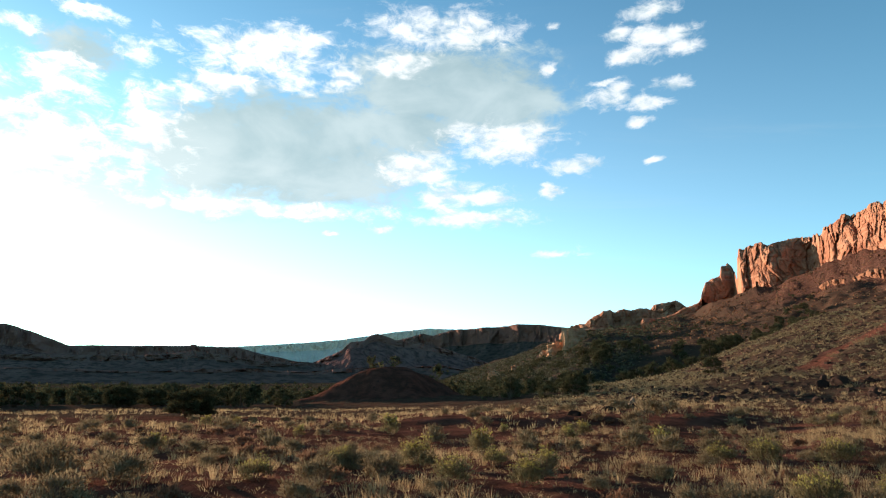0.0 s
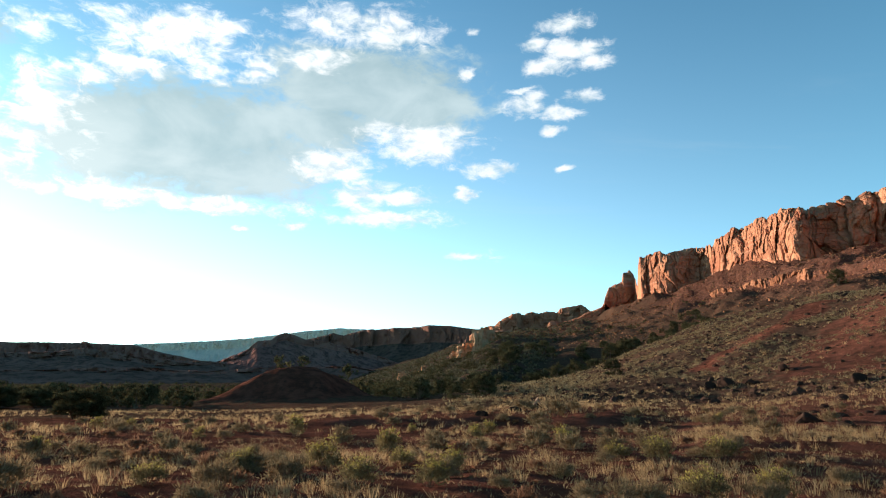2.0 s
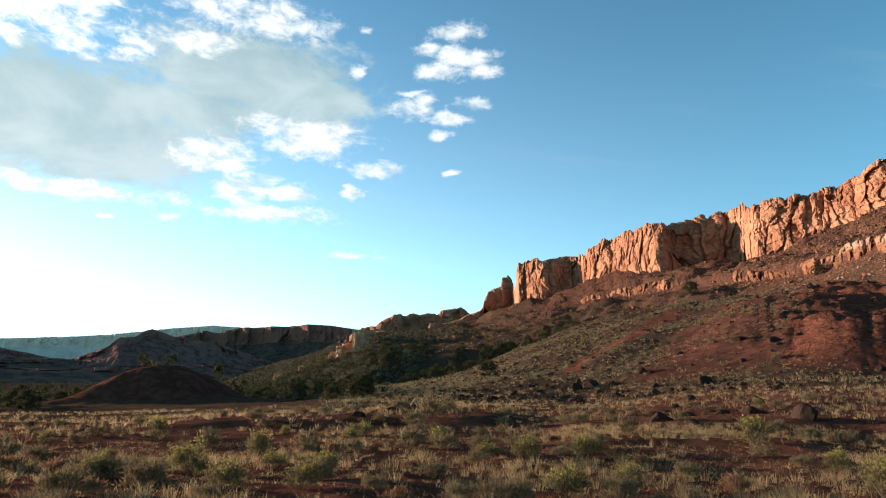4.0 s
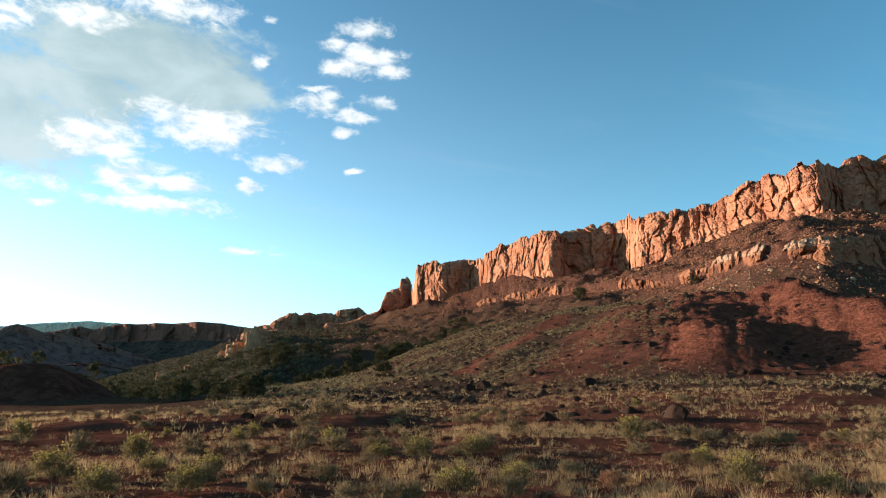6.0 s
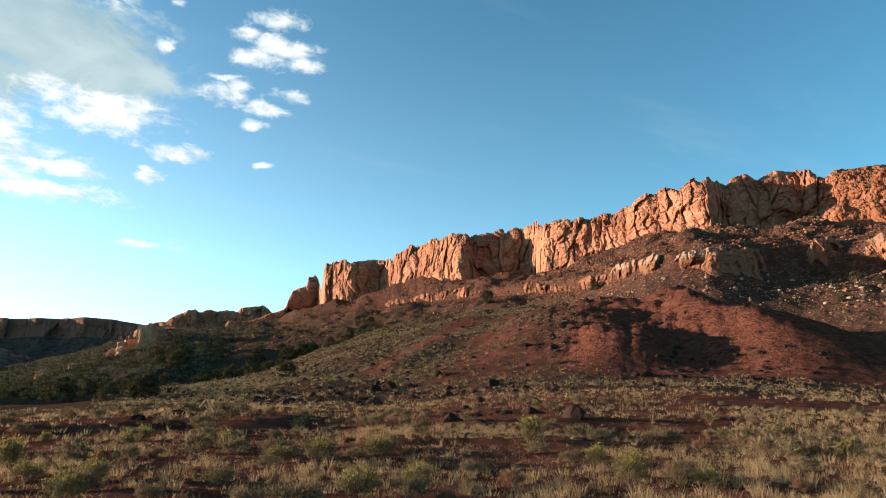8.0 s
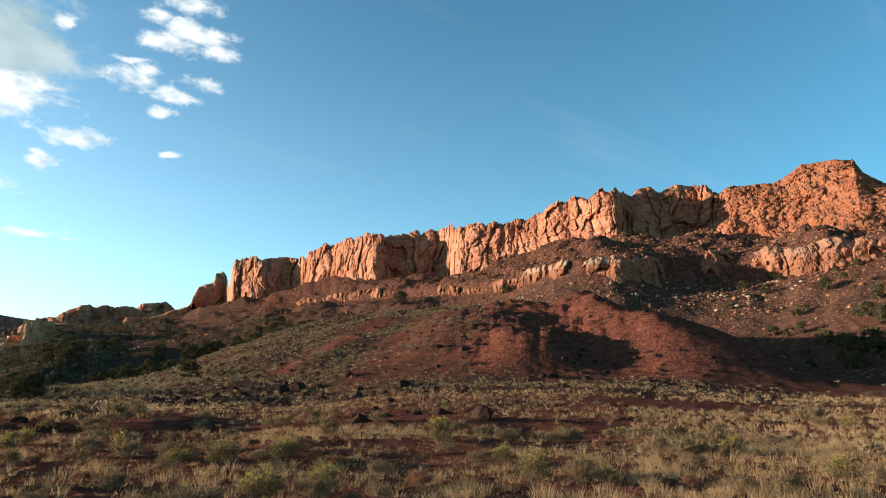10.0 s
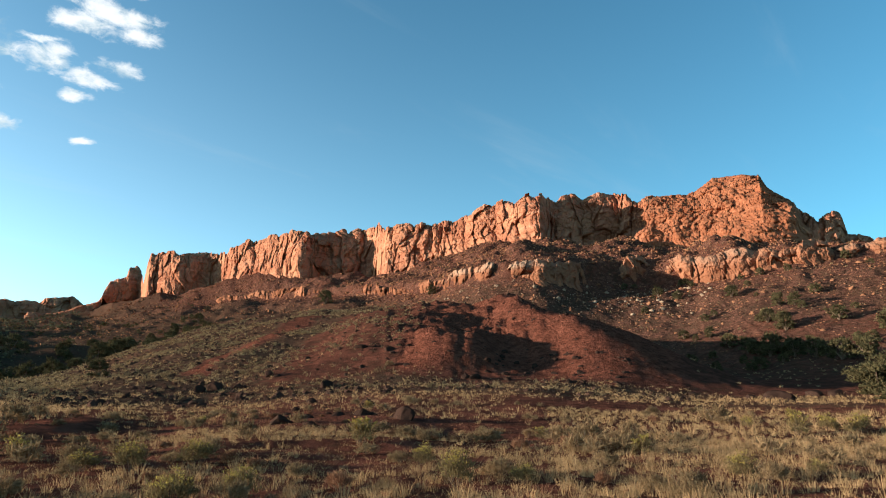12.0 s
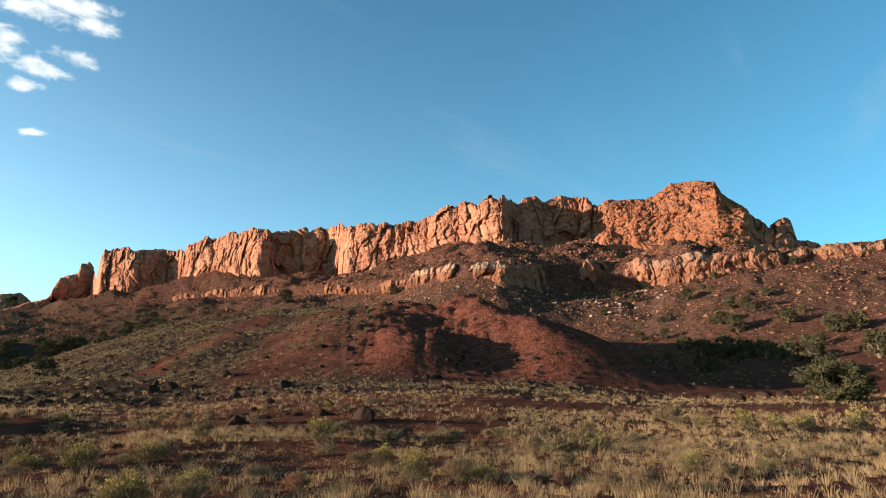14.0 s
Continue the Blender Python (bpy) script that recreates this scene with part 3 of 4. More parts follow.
def build_ledge():
    az = np.arange(28.5, 104, 0.05)
    distance = soft_along(LEDGE_FOOT, az, 1, 0.8) - 2.5
    top = soft_along(LEDGE_TOP, az, 1, 0.8)
    verts, faces = wall_rows(az, distance, soft_along(LEDGE_FOOT, az, 2, 0.8) - 5.0, top + 2.0 * fbm(az * 0.5, az * 0, 4, 37), 44, 3.0 + 0 * az, 2.0, 0.55, 500, 1.2, 1.9)
    keep = verts.reshape(-1, len(az), 3)[:-2].reshape(-1, 3)
    rows = len(keep) // len(az)
    cap = ease(np.arange(rows), 28, 37)[:, None] * (ease(az, 50, 53) * (1 - ease(az, 60, 63)) + 0.5 * ease(az, 62, 66))[None]
    return tagged(mesh_object("rock_ledge", keep, grid_faces(rows, len(az)), LEDGE, False, {"cap": cap}), "low banded ledge of pale red rock across the slope", "rock ledge", kind="structure")


build_cliff(), build_far_cliff(), build_ledge()


def mesa(name, label, line, foot_z, depth, mat, seed, cliff=0.35):
    """A distant tableland: gullied skirt, cliff band and flat top along a line of azimuth, distance, rim angle."""
    az = np.arange(line[0][0], line[-1][0], 0.09)
    r, top = along(line, az, 1), EYE + along(line, az, 1) * np.tan(np.radians(along(line, az, 2)))
    s = np.radians(az) * r
    rows = []
    for k, t in enumerate(np.linspace(0, 1, 40)):
        skirt, wall = min(t / 0.7, 1.0), np.clip((t - 0.7) / 0.22, 0, 1)
        zk = foot_z + (top - foot_z) * ((1 - cliff) * skirt ** 1.5 + cliff * wall)
        drift = s + 60 * vnoise(s * 0.004, s * 0 + t * 2.5, seed + 8)
        cut = ridged(drift * 0.006, t * 1.2 + 0 * s, 5, seed) * 0.34 + 0.16 * fbm(drift * 0.03, t * 6 + 0 * s, 4, seed + 3, 0.6)
        back = depth * 0.45 * max(0.0, (t - 0.92) / 0.08)
        pier, joint, _, _ = cells(s / 26.0, s * 0 + 0.5 + 0.6 * t, seed + 11)
        d = r - depth * 0.55 * (1 - skirt) - depth * 0.11 * cut * (1 - 0.45 * wall) + wall * 8 + back - (9.0 * pier - 4.0 * np.exp(-joint / 0.2) + 7.0 * fbm(s * 0.06, s * 0 + 3 * t, 4, seed + 12)) * (0.70 < t < 0.93)
        zk = zk + (2.0 if t < 0.7 else 1.3 if t < 0.9 else 0.7) * fbm(s * 0.014, s * 0 + t * 11, 6, seed + 5, 0.65)
        rows.append((d, zk, np.full(len(az), 1.0 if 0.70 < t < 0.93 else 0.0)))
    verts = np.array([np.stack([d * np.sin(np.radians(az)), d * np.cos(np.radians(az)), z], -1) for d, z, _ in rows])
    ob = mesh_object(name, verts.reshape(-1, 3), grid_faces(len(rows), len(az)), mat, False, {"bare": np.array([w for _, _, w in rows])})
    return tagged(ob, label, "mesa", kind="structure")


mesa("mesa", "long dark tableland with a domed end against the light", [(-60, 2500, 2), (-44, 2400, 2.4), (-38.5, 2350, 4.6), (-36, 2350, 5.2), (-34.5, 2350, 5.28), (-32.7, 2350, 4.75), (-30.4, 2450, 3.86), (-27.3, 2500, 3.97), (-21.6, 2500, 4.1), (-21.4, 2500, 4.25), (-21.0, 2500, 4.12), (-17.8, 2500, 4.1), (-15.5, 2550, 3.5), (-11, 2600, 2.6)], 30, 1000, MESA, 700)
mesa("mesa", "low wooded ridge before the long tableland", [(-60, 1600, 2.2), (-40, 1600, 2.9), (-30, 1580, 3.15), (-24, 1560, 3.35), (-21, 1540, 3.75), (-19, 1540, 3.4), (-16, 1560, 2.95), (-12, 1600, 2.95), (-9, 1620, 2.6), (-4, 1650, 2.2)], 20, 700, MESA_NEAR, 780, 0.2)
mesa("mesa", "dark wooded rise on the valley floor", [(-60, 980, 1.4), (-42, 980, 1.9), (-33, 960, 2.15), (-25, 950, 1.95), (-17, 940, 2.3), (-12, 930, 2.1), (-6, 940, 2.5), (0, 950, 2.7), (4, 960, 2.0), (8, 980, 0.8)], 6, 420, MESA_NEAR, 800, 0.12)
mesa("mesa", "dark butte standing before a longer tableland", [(-12, 1700, 2.6), (-10, 1650, 3.5), (-9, 1650, 3.95), (-8.2, 1650, 4.7), (-7.1, 1650, 4.8), (-6.6, 1700, 5.25), (-5.9, 1700, 5.5), (-5.1, 1700, 5.25), (-4.2, 1750, 4.95), (-2.4, 1800, 4.75), (0, 1850, 4.2), (3, 1900, 3.3), (7, 1950, 1.6)], 30, 500, MESA, 720, 0.16)
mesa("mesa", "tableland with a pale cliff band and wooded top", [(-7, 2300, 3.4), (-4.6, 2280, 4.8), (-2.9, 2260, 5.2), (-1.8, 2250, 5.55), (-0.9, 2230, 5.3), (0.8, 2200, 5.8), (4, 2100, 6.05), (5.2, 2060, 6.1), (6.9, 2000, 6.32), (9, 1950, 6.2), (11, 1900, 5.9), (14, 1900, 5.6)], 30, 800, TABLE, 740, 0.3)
mesa("mesa", "grey-green range on the horizon, its colour paled for haze", [(-30, 4300, 3.3), (-17.4, 4300, 4.15), (-11.2, 4300, 4.65), (-9.2, 4300, 4.85), (-4.3, 4300, 5.6), (-1.2, 4300, 5.94), (2, 4300, 5.8), (4, 4300, 5.6), (8, 4300, 5.3)], 60, 900, RANGE, 760, 0.2)

# ---- plants and stones ----


def leaf_look(base, alt, translucency=0.35, rough=0.8):
    """Thin leaves: the colour differs from plant to plant, and some light comes through."""
    m = bpy.data.materials.new("leaf")
    m.use_nodes = True
    n = Nodes(m.node_tree)
    tint = n.add("ShaderNodeAttribute", attribute_name="tint").outputs["Fac"]
    each = n.add("ShaderNodeObjectInfo").outputs["Random"]
    island = n.add("ShaderNodeNewGeometry").outputs["Random Per Island"]
    k = n.math("ADD", n.math("MULTIPLY", tint, 0.5), n.math("ADD", n.math("MULTIPLY", each, 0.3), n.math("MULTIPLY", island, 0.45)), clamp=True)
    colour = n.mix(k, base, alt)
    front = n.add("ShaderNodeBsdfDiffuse", {"Color": colour, "Roughness": rough})
    through_ = n.add("ShaderNodeBsdfTranslucent", {"Color": colour})
    both = n.add("ShaderNodeMixShader", {0: translucency, 1: front.outputs[0], 2: through_.outputs[0]})
    n.tree.links.new(both.outputs[0], n.add("ShaderNodeOutputMaterial").inputs[0])
    return m


STRAW = leaf_look(rgb(0.165, 0.088, 0.039), rgb(0.60, 0.375, 0.185))
SAGE = leaf_look(rgb(0.101, 0.0625, 0.0315), rgb(0.325, 0.207, 0.108), 0.25)
SCRUB = leaf_look(rgb(0.106, 0.0678, 0.0334), rgb(0.371, 0.254, 0.134), 0.25)
BRUSH = leaf_look(rgb(0.095, 0.066, 0.03), rgb(0.25, 0.175, 0.08), 0.3)
FLOWER = leaf_look(rgb(0.22, 0.153, 0.0367), rgb(0.428, 0.312, 0.0859), 0.3)
RUSSET = leaf_look(rgb(0.13, 0.0501, 0.027), rgb(0.3, 0.146, 0.081), 0.3)
NEEDLE = leaf_look(rgb(0.032, 0.027, 0.013), rgb(0.125, 0.098, 0.046), 0.15)
WOODS = leaf_look(rgb(0.0607, 0.0486, 0.0297), rgb(0.189, 0.142, 0.081), 0.15)
TWIG = leaf_look(rgb(0.1, 0.0592, 0.036), rgb(0.22, 0.146, 0.099), 0.0)


def stone_look(dark, light, lichen):
    def build(n):
        p = n.add("ShaderNodeTexCoord").outputs["Object"]
        each = n.add("ShaderNodeObjectInfo").outputs["Random"]
        tint = n.add("ShaderNodeAttribute", attribute_name="tint").outputs["Fac"]
        big, fine = n.noise(p, 1.7, 5.0, 0.6), n.noise(p, 14.0, 5.0, 0.7)
        colour = n.mix(n.math("ADD", n.math("MULTIPLY", big, 0.5), n.math("ADD", n.math("MULTIPLY", each, 0.3), n.math("MULTIPLY", tint, 0.6)), clamp=True), dark, light)
        colour = n.mix(n.ramp(fine, 0.58, 0.75, 0.0, 0.6), colour, lichen)
        return colour, 0.88, n.math("ADD", big, n.math("MULTIPLY", fine, 0.4)), 0.8, 0.08
    return build


BASALT = material("dark_basalt", stone_look(rgb(0.0188, 0.011, 0.00833), rgb(0.064, 0.0335, 0.0236), rgb(0.111, 0.0672, 0.0442)))
BLOCK = material("fallen_sandstone", stone_look(rgb(0.0826, 0.0292, 0.0155), rgb(0.264, 0.115, 0.0595), rgb(0.248, 0.132, 0.0775)))
PALE = material("pale_sandstone", stone_look(rgb(0.17, 0.102, 0.0654), rgb(0.329, 0.215, 0.14), rgb(0.365, 0.174, 0.0966)))

OUTCROP_ROCK = material("orange_outcrop_rock", cliff_look(rgb(0.525, 0.262, 0.135), rgb(0.35, 0.158, 0.0806), 0.4))

rng = np.random.default_rng(7)


def ground_z(x, y):
    return land(np.degrees(np.arctan2(x, y)), np.hypot(x, y))[0]


DISTANCES = np.concatenate([np.arange(5, 60, 0.25), np.arange(60, 260, 1.0), np.arange(260, 1000, 4.0)])


def spot(az, dip):
    """The first place on the ground, along an azimuth, that a level sighted from the tripod at that elevation meets."""
    z = land(np.full(len(DISTANCES), az), DISTANCES)[0]
    hits = np.nonzero(np.degrees(np.arctan2(z - EYE, DISTANCES)) >= dip)[0]
    k = hits[0] if len(hits) else int(np.argmax((z - EYE) / DISTANCES))
    return Vector((DISTANCES[k] * math.sin(radians(az)), DISTANCES[k] * math.cos(radians(az)), float(z[k])))


def scatter(count, az0, az1, r0, r1, power=1.0):
    """Random ground places, even by area for power 1, nearer to the eye for less."""
    az = rng.uniform(az0, az1, count)
    r = (r0 ** (2 * power) + rng.random(count) * (r1 ** (2 * power) - r0 ** (2 * power))) ** (1 / (2 * power))
    return az, r


def at(az, r, sink=0.0):
    x, y = r * np.sin(np.radians(az)), r * np.cos(np.radians(az))
    return np.stack([x, y, land(az, r)[0] - sink], -1)


def blades(roots, count, height, spread, width, lean, seed):
    """Grass blades in tufts, three triangles each. Returns vertices, faces and a tint per vertex."""
    g = np.random.default_rng(seed)
    n = len(roots)
    h = np.repeat(height * g.uniform(0.6, 1.35, n), count) * g.uniform(0.5, 1.1, n * count)
    phi, out = g.uniform(0, 2 * np.pi, n * count), np.sqrt(g.random(n * count))
    s = np.repeat(spread * g.uniform(0.6, 1.4, n), count) * out
    way = np.stack([np.cos(phi), np.sin(phi), 0 * phi], -1)
    side = np.stack([-np.sin(phi), np.cos(phi), 0 * phi], -1)
    turn = g.uniform(-0.8, 0.8, (n * count, 1))
    side = side + way * turn
    base = np.repeat(roots, count, 0) + way * s[:, None]
    bend = (lean * (0.35 + out) * g.uniform(0.5, 1.5, n * count) * h)[:, None]
    up = np.array([0, 0, 1.0])
    w = np.repeat(np.atleast_1d(width) * np.ones(n), count)[:, None] * g.uniform(0.6, 1.3, (n * count, 1))
    mid = base + up * h[:, None] * 0.55 + way * bend * 0.35
    tip = base + up * h[:, None] + way * bend
    verts = np.stack([base - side * w, base + side * w, mid - side * w * 0.8, mid + side * w * 0.8, tip], 1)
    k = np.arange(n * count)[:, None, None] * 5
    faces = (k + np.array([[0, 1, 3], [0, 3, 2], [2, 3, 4]])[None]).reshape(-1, 3)
    tint = np.repeat(np.repeat(g.random(n), count), 5)
    return verts.reshape(-1, 3), faces, tint


def stuff(name, label, category, verts, faces, tint, mat, smooth=False):
    return tagged(mesh_object(name, verts, faces, mat, smooth, {"tint": tint}), label, category, kind="stuff")


def joined(*parts):
    verts, faces, tint, base = [], [], [], 0
    for v, f, t in parts:
        verts.append(v), faces.append(f + base), tint.append(t)
        base += len(v)
    return np.concatenate(verts), np.concatenate(faces), np.concatenate(tint)


def thinned(az, r, scale, threshold, seed):
    x, y = r * np.sin(np.radians(az)), r * np.cos(np.radians(az))
    keep = fbm(x * scale, y * scale, 3, seed) + rng.normal(0, 0.25, len(az)) > threshold
    return az[keep], r[keep]


def build_grass():
    a1, r1 = thinned(*scatter(5600, -44, 99, 6, 30), 0.22, 0.05, 61)
    a2, r2 = thinned(*scatter(9000, -44, 99, 30, 82), 0.09, 0.02, 62)
    extra = scatter(2100, 60, 99, 8, 45)
    a1, r1 = np.concatenate([a1, extra[0]]), np.concatenate([r1, extra[1]])
    near = blades(at(a1, r1, 0.02), 28, 0.25, 0.10, 0.0034, 0.5, 1)
    mid = blades(at(a2, r2, 0.02), 11, 0.29, 0.16, 0.0095, 0.6, 2)
    a4, r4 = scatter(5200, -44, 99, 6.5, 26)
    short = blades(at(a4, r4, 0.01), 7, 0.09, 0.09, 0.005, 1.2, 4)
    stuff("dry_grass", "straw-yellow bunch grass on red soil", "grass", *joined(near, mid, short), STRAW)
    a3, r3 = thinned(*scatter(2600, -44, 60, 9, 45), 0.15, 0.1, 66)
    low = blades(at(a3, r3, 0.02), 16, 0.20, 0.16, 0.006, 0.8, 3)
    stuff("russet_grass", "low russet-pink dry grass", "grass", *low, RUSSET)


build_grass()


def tufts(roots, count, size, length, width, seed, squash=0.75):
    """Loose domes of small leaves: two triangles a leaf."""
    g = np.random.default_rng(seed)
    n = len(roots)
    d = g.normal(size=(n * count, 3))
    d[:, 2] = np.abs(d[:, 2]) * 0.9 + 0.05
    d /= np.linalg.norm(d, axis=1)[:, None]
    rad = np.repeat(size * np.ones(n), count)[:, None] * (g.random((n * count, 1)) ** 0.35)
    rad = rad * (0.8 + 0.35 * np.sin(d[:, :1] * 5 + d[:, 1:2] * 4 + np.repeat(g.random(n) * 6, count)[:, None]))
    p = np.repeat(roots, count, 0) + d * rad * np.array([1, 1, squash])
    way = d + g.normal(0, 0.45, d.shape) + np.array([0, 0, 0.35])
    way /= np.linalg.norm(way, axis=1)[:, None]
    side = np.cross(way, g.normal(size=d.shape))
    side /= np.linalg.norm(side, axis=1)[:, None] + 1e-9
    ln = np.repeat(length * np.ones(n), count)[:, None] * g.uniform(0.6, 1.4, (n * count, 1))
    wd = np.repeat(width * np.ones(n), count)[:, None] * g.uniform(0.7, 1.3, (n * count, 1))
    verts = np.stack([p - way * ln * 0.5, p - side * wd, p + side * wd, p + way * ln * 0.5], 1)
    k = np.arange(n * count)[:, None, None] * 4
    faces = (k + np.array([[0, 2, 1], [1, 2, 3]])[None]).reshape(-1, 3)
    tint = np.repeat(np.repeat(g.random(n), count), 4)
    return verts.reshape(-1, 3), faces, tint


def build_slope_scrub():
    """The low scrub that dots the slopes, too many to count."""
    parts = []
    a, r = scatter(24000, 8, 66, 66, 225)
    z, bare, pale, far = land(a, r)
    keep = (rng.random(len(a)) > bare * 1.1) & ((r > 92) | (rng.random(len(a)) < 0.45))
    a, r = thinned(a[keep], r[keep], 0.08, -0.25, 67)
    grow = 0.28 + 0.50 * rng.random(len(a)) ** 2
    for near, leaves, long, wide in ((True, 26, 0.36, 0.085), (False, 12, 0.55, 0.17)):
        k = (r < 118) == near
        parts.append(tufts(at(a[k], r[k]), leaves, grow[k], grow[k] * long, grow[k] * wide, 21 + near, 0.9))
    a, r = scatter(5600, -2, 17, 170, 470)
    grow = 0.6 + 1.0 * rng.random(len(a)) ** 2
    knoll = tufts(at(a, r), 13, grow, grow * 0.6, grow * 0.28, 27, 0.85)
    a, r = scatter(5200, 0, 21, 430, 980)
    grow = 0.9 + 1.5 * rng.random(len(a)) ** 2
    knoll = joined(knoll, tufts(at(a, r), 7, grow, grow * 0.8, grow * 0.36, 28, 0.85))
    stuff("knoll_scrub", "dark olive scrub covering a rocky knoll", "scrub", *knoll, WOODS)
    stuff("slope_scrub", "grey-green scrub dotting the slope", "scrub", *joined(*parts), SCRUB)
    a, r = scatter(4200, 10, 98, 66, 180)
    z, bare, pale, far = land(a, r)
    keep = rng.random(len(a)) > bare * 1.15 + 0.1
    a, r = a[keep], r[keep]
    stuff("slope_grass", "dry yellow grass tufts on the slope", "grass", *blades(at(a, r), 13, 0.36, 0.22, 0.018, 0.7, 22), STRAW)
    a, r = scatter(8000, 12, 98, 200, 620)
    keep = rng.random(len(a)) > 0.25
    a, r = a[keep], r[keep]
    grow = 0.35 + 0.5 * rng.random(len(a)) ** 3
    stuff("talus_scrub", "dark scrub among the rubble", "scrub", *tufts(at(a, r), 8, grow, grow * 0.8, grow * 0.3, 23, 0.9), SAGE)
    a, r = scatter(9000, -46, 14, 112, 1100, 0.5)
    clear = np.hypot((a - RED_MOUND[0]) / 10.5, (r - RED_MOUND[1]) / 30) > 1
    a, r = a[clear], r[clear]
    grow = 0.5 + 0.9 * rng.random(len(a)) ** 2
    stuff("valley_scrub", "dark brush covering the valley floor", "scrub", *tufts(at(a, r), 9, grow, grow * 0.62, grow * 0.22, 24, 0.85), NEEDLE)


build_slope_scrub()


def part(name, verts, faces, tint, mat, parent, label=""):
    ob = mesh_object(name, verts, faces, mat, False, {"tint": tint})
    ob.parent = parent
    return tagged(ob, label)


def stalks(count, height, spread, width, seed):
    return blades(np.zeros((1, 3)), count, height, spread, width, 0.9, seed)


def shrub(name, label, category, leaf, height, radius, seed, flowers=0, leaves=620, fine=1.0):
    """A bush of many stems with small leaves, and flower heads on its crown where it blooms."""
    g = np.random.default_rng(seed)
    ob = tagged(new(name), label, category)
    v, f, t = stalks(30, height * 0.8, radius * 0.22, 0.004, seed)
    tagged(part("branchwork", v, f, t, TWIG, ob), kind="stuff")
    clumps = g.normal(size=(22, 3))
    clumps[:, 2] = np.abs(clumps[:, 2])
    clumps /= np.linalg.norm(clumps, axis=1)[:, None]
    centres = clumps * np.array([radius * 0.66, radius * 0.66, height * 0.6]) * g.uniform(0.6, 1.1, (22, 1)) + np.array([0, 0, height * 0.08])
    v, f, t = tufts(centres, leaves // 22, radius * 0.40, 0.085 * fine, 0.0075 * fine, seed + 1, height / radius * 0.85)
    v[:, 2] = np.maximum(v[:, 2], 0.0)
    tagged(part("foliage", v, f, t, leaf, ob), kind="stuff")
    if flowers:
        top = centres[centres[:, 2] > height * 0.25] + np.array([0, 0, height * 0.26])
        v, f, t = tufts(top, max(1, flowers // len(top)), radius * 0.36, 0.034 * fine, 0.012 * fine, seed + 2, 0.6)
        tagged(part("bloom", v, f, t, FLOWER, ob, "small yellow flower heads"), kind="stuff")
    return ob


BRUSH_LABEL, SAGE_LABEL, DRY_LABEL = "green rabbitbrush with yellow flower heads on red soil", "grey-green sagebrush growing among dry grass", "russet dried bush on bare soil"
BRUSHES = [shrub("rabbitbrush", BRUSH_LABEL, "shrub", BRUSH, 0.60, 0.46, 200 + 10 * k, 200 + 60 * k, 1300) for k in range(3)]
SAGES = [shrub("sagebrush", SAGE_LABEL, "shrub", SAGE, 0.46, 0.46, 300 + 10 * k, 0, 1300) for k in range(3)]
REDS = [shrub("dry_bush", DRY_LABEL, "shrub", RUSSET, 0.30, 0.30, 400 + 10 * k, 0, 800) for k in range(2)]
BRUSHES_OFF = [shrub("rabbitbrush", BRUSH_LABEL, "shrub", BRUSH, 0.60, 0.46, 230 + 10 * k, 150, 380, 1.9) for k in range(2)]
SAGES_OFF = [shrub("sagebrush", SAGE_LABEL, "shrub", SAGE, 0.46, 0.46, 330 + 10 * k, 0, 380, 1.9) for k in range(2)]
REDS_OFF = [shrub("dry_bush", DRY_LABEL, "shrub", RUSSET, 0.30, 0.30, 430 + 10 * k, 0, 240, 1.9) for k in range(2)]
used = set()


def plant(pool, where, size, group):
    """Stands one of the pool's plants at a place; the first use of each is the original itself."""
    if pool in (BRUSHES, SAGES, REDS) and where.length > 19:
        pool = BRUSHES_OFF if pool is BRUSHES else SAGES_OFF if pool is SAGES else REDS_OFF
    ob = pool[int(rng.integers(len(pool)))]
    m = Matrix.Translation(where) @ pose(0, 0, 0, 0, 0, float(rng.uniform(0, 360))) @ Matrix.Diagonal((size, size, size * float(rng.uniform(0.85, 1.2)), 1))
    if ob.name in used:
        return copy_thing(ob, m @ Matrix.Diagonal((1 / ob.scale[0], 1 / ob.scale[1], 1 / ob.scale[2], 1)))
    used.add(ob.name)
    tagged(ob, group=group)
    ob.matrix_basis = m
    return ob


# flowering bushes: azimuth, elevation of the foot, size
for az, dip, size in [(25.8, -5.4, 1.15), (6.8, -7.5, 1.0), (8.6, -6.2, 0.95), (-2.1, -6.0, 1.3), (4.6, -5.9, 0.9), (30.5, -5.2, 1.25), (-15.7, -6.7, 0.95), (3.2, -4.9, 1.1), (0.8, -7.4, 1.1), (18.2, -4.2, 1.0), (10.7, -3.7, 0.9), (-4.6, -3.3, 1.3), (12.0, -3.3, 1.0), (43.8, -3.7, 1.5), (51.9, -7.2, 1.2), (49.0, -5.4, 1.0), (67.5, -4.4, 0.9), (74.9, -5.8, 1.1), (79.0, -2.6, 1.4), (83.0, -2.4, 1.5), (86.5, -2.2, 1.6), (89.0, -2.6, 1.6), (81.0, -2.2, 1.3), (92.0, -3.0, 1.5), (34.0, -7.6, 1.1), (29.0, -8.2, 1.1)]:
    plant(BRUSHES, spot(az, dip), size * 0.95, "flowering rabbitbrush")
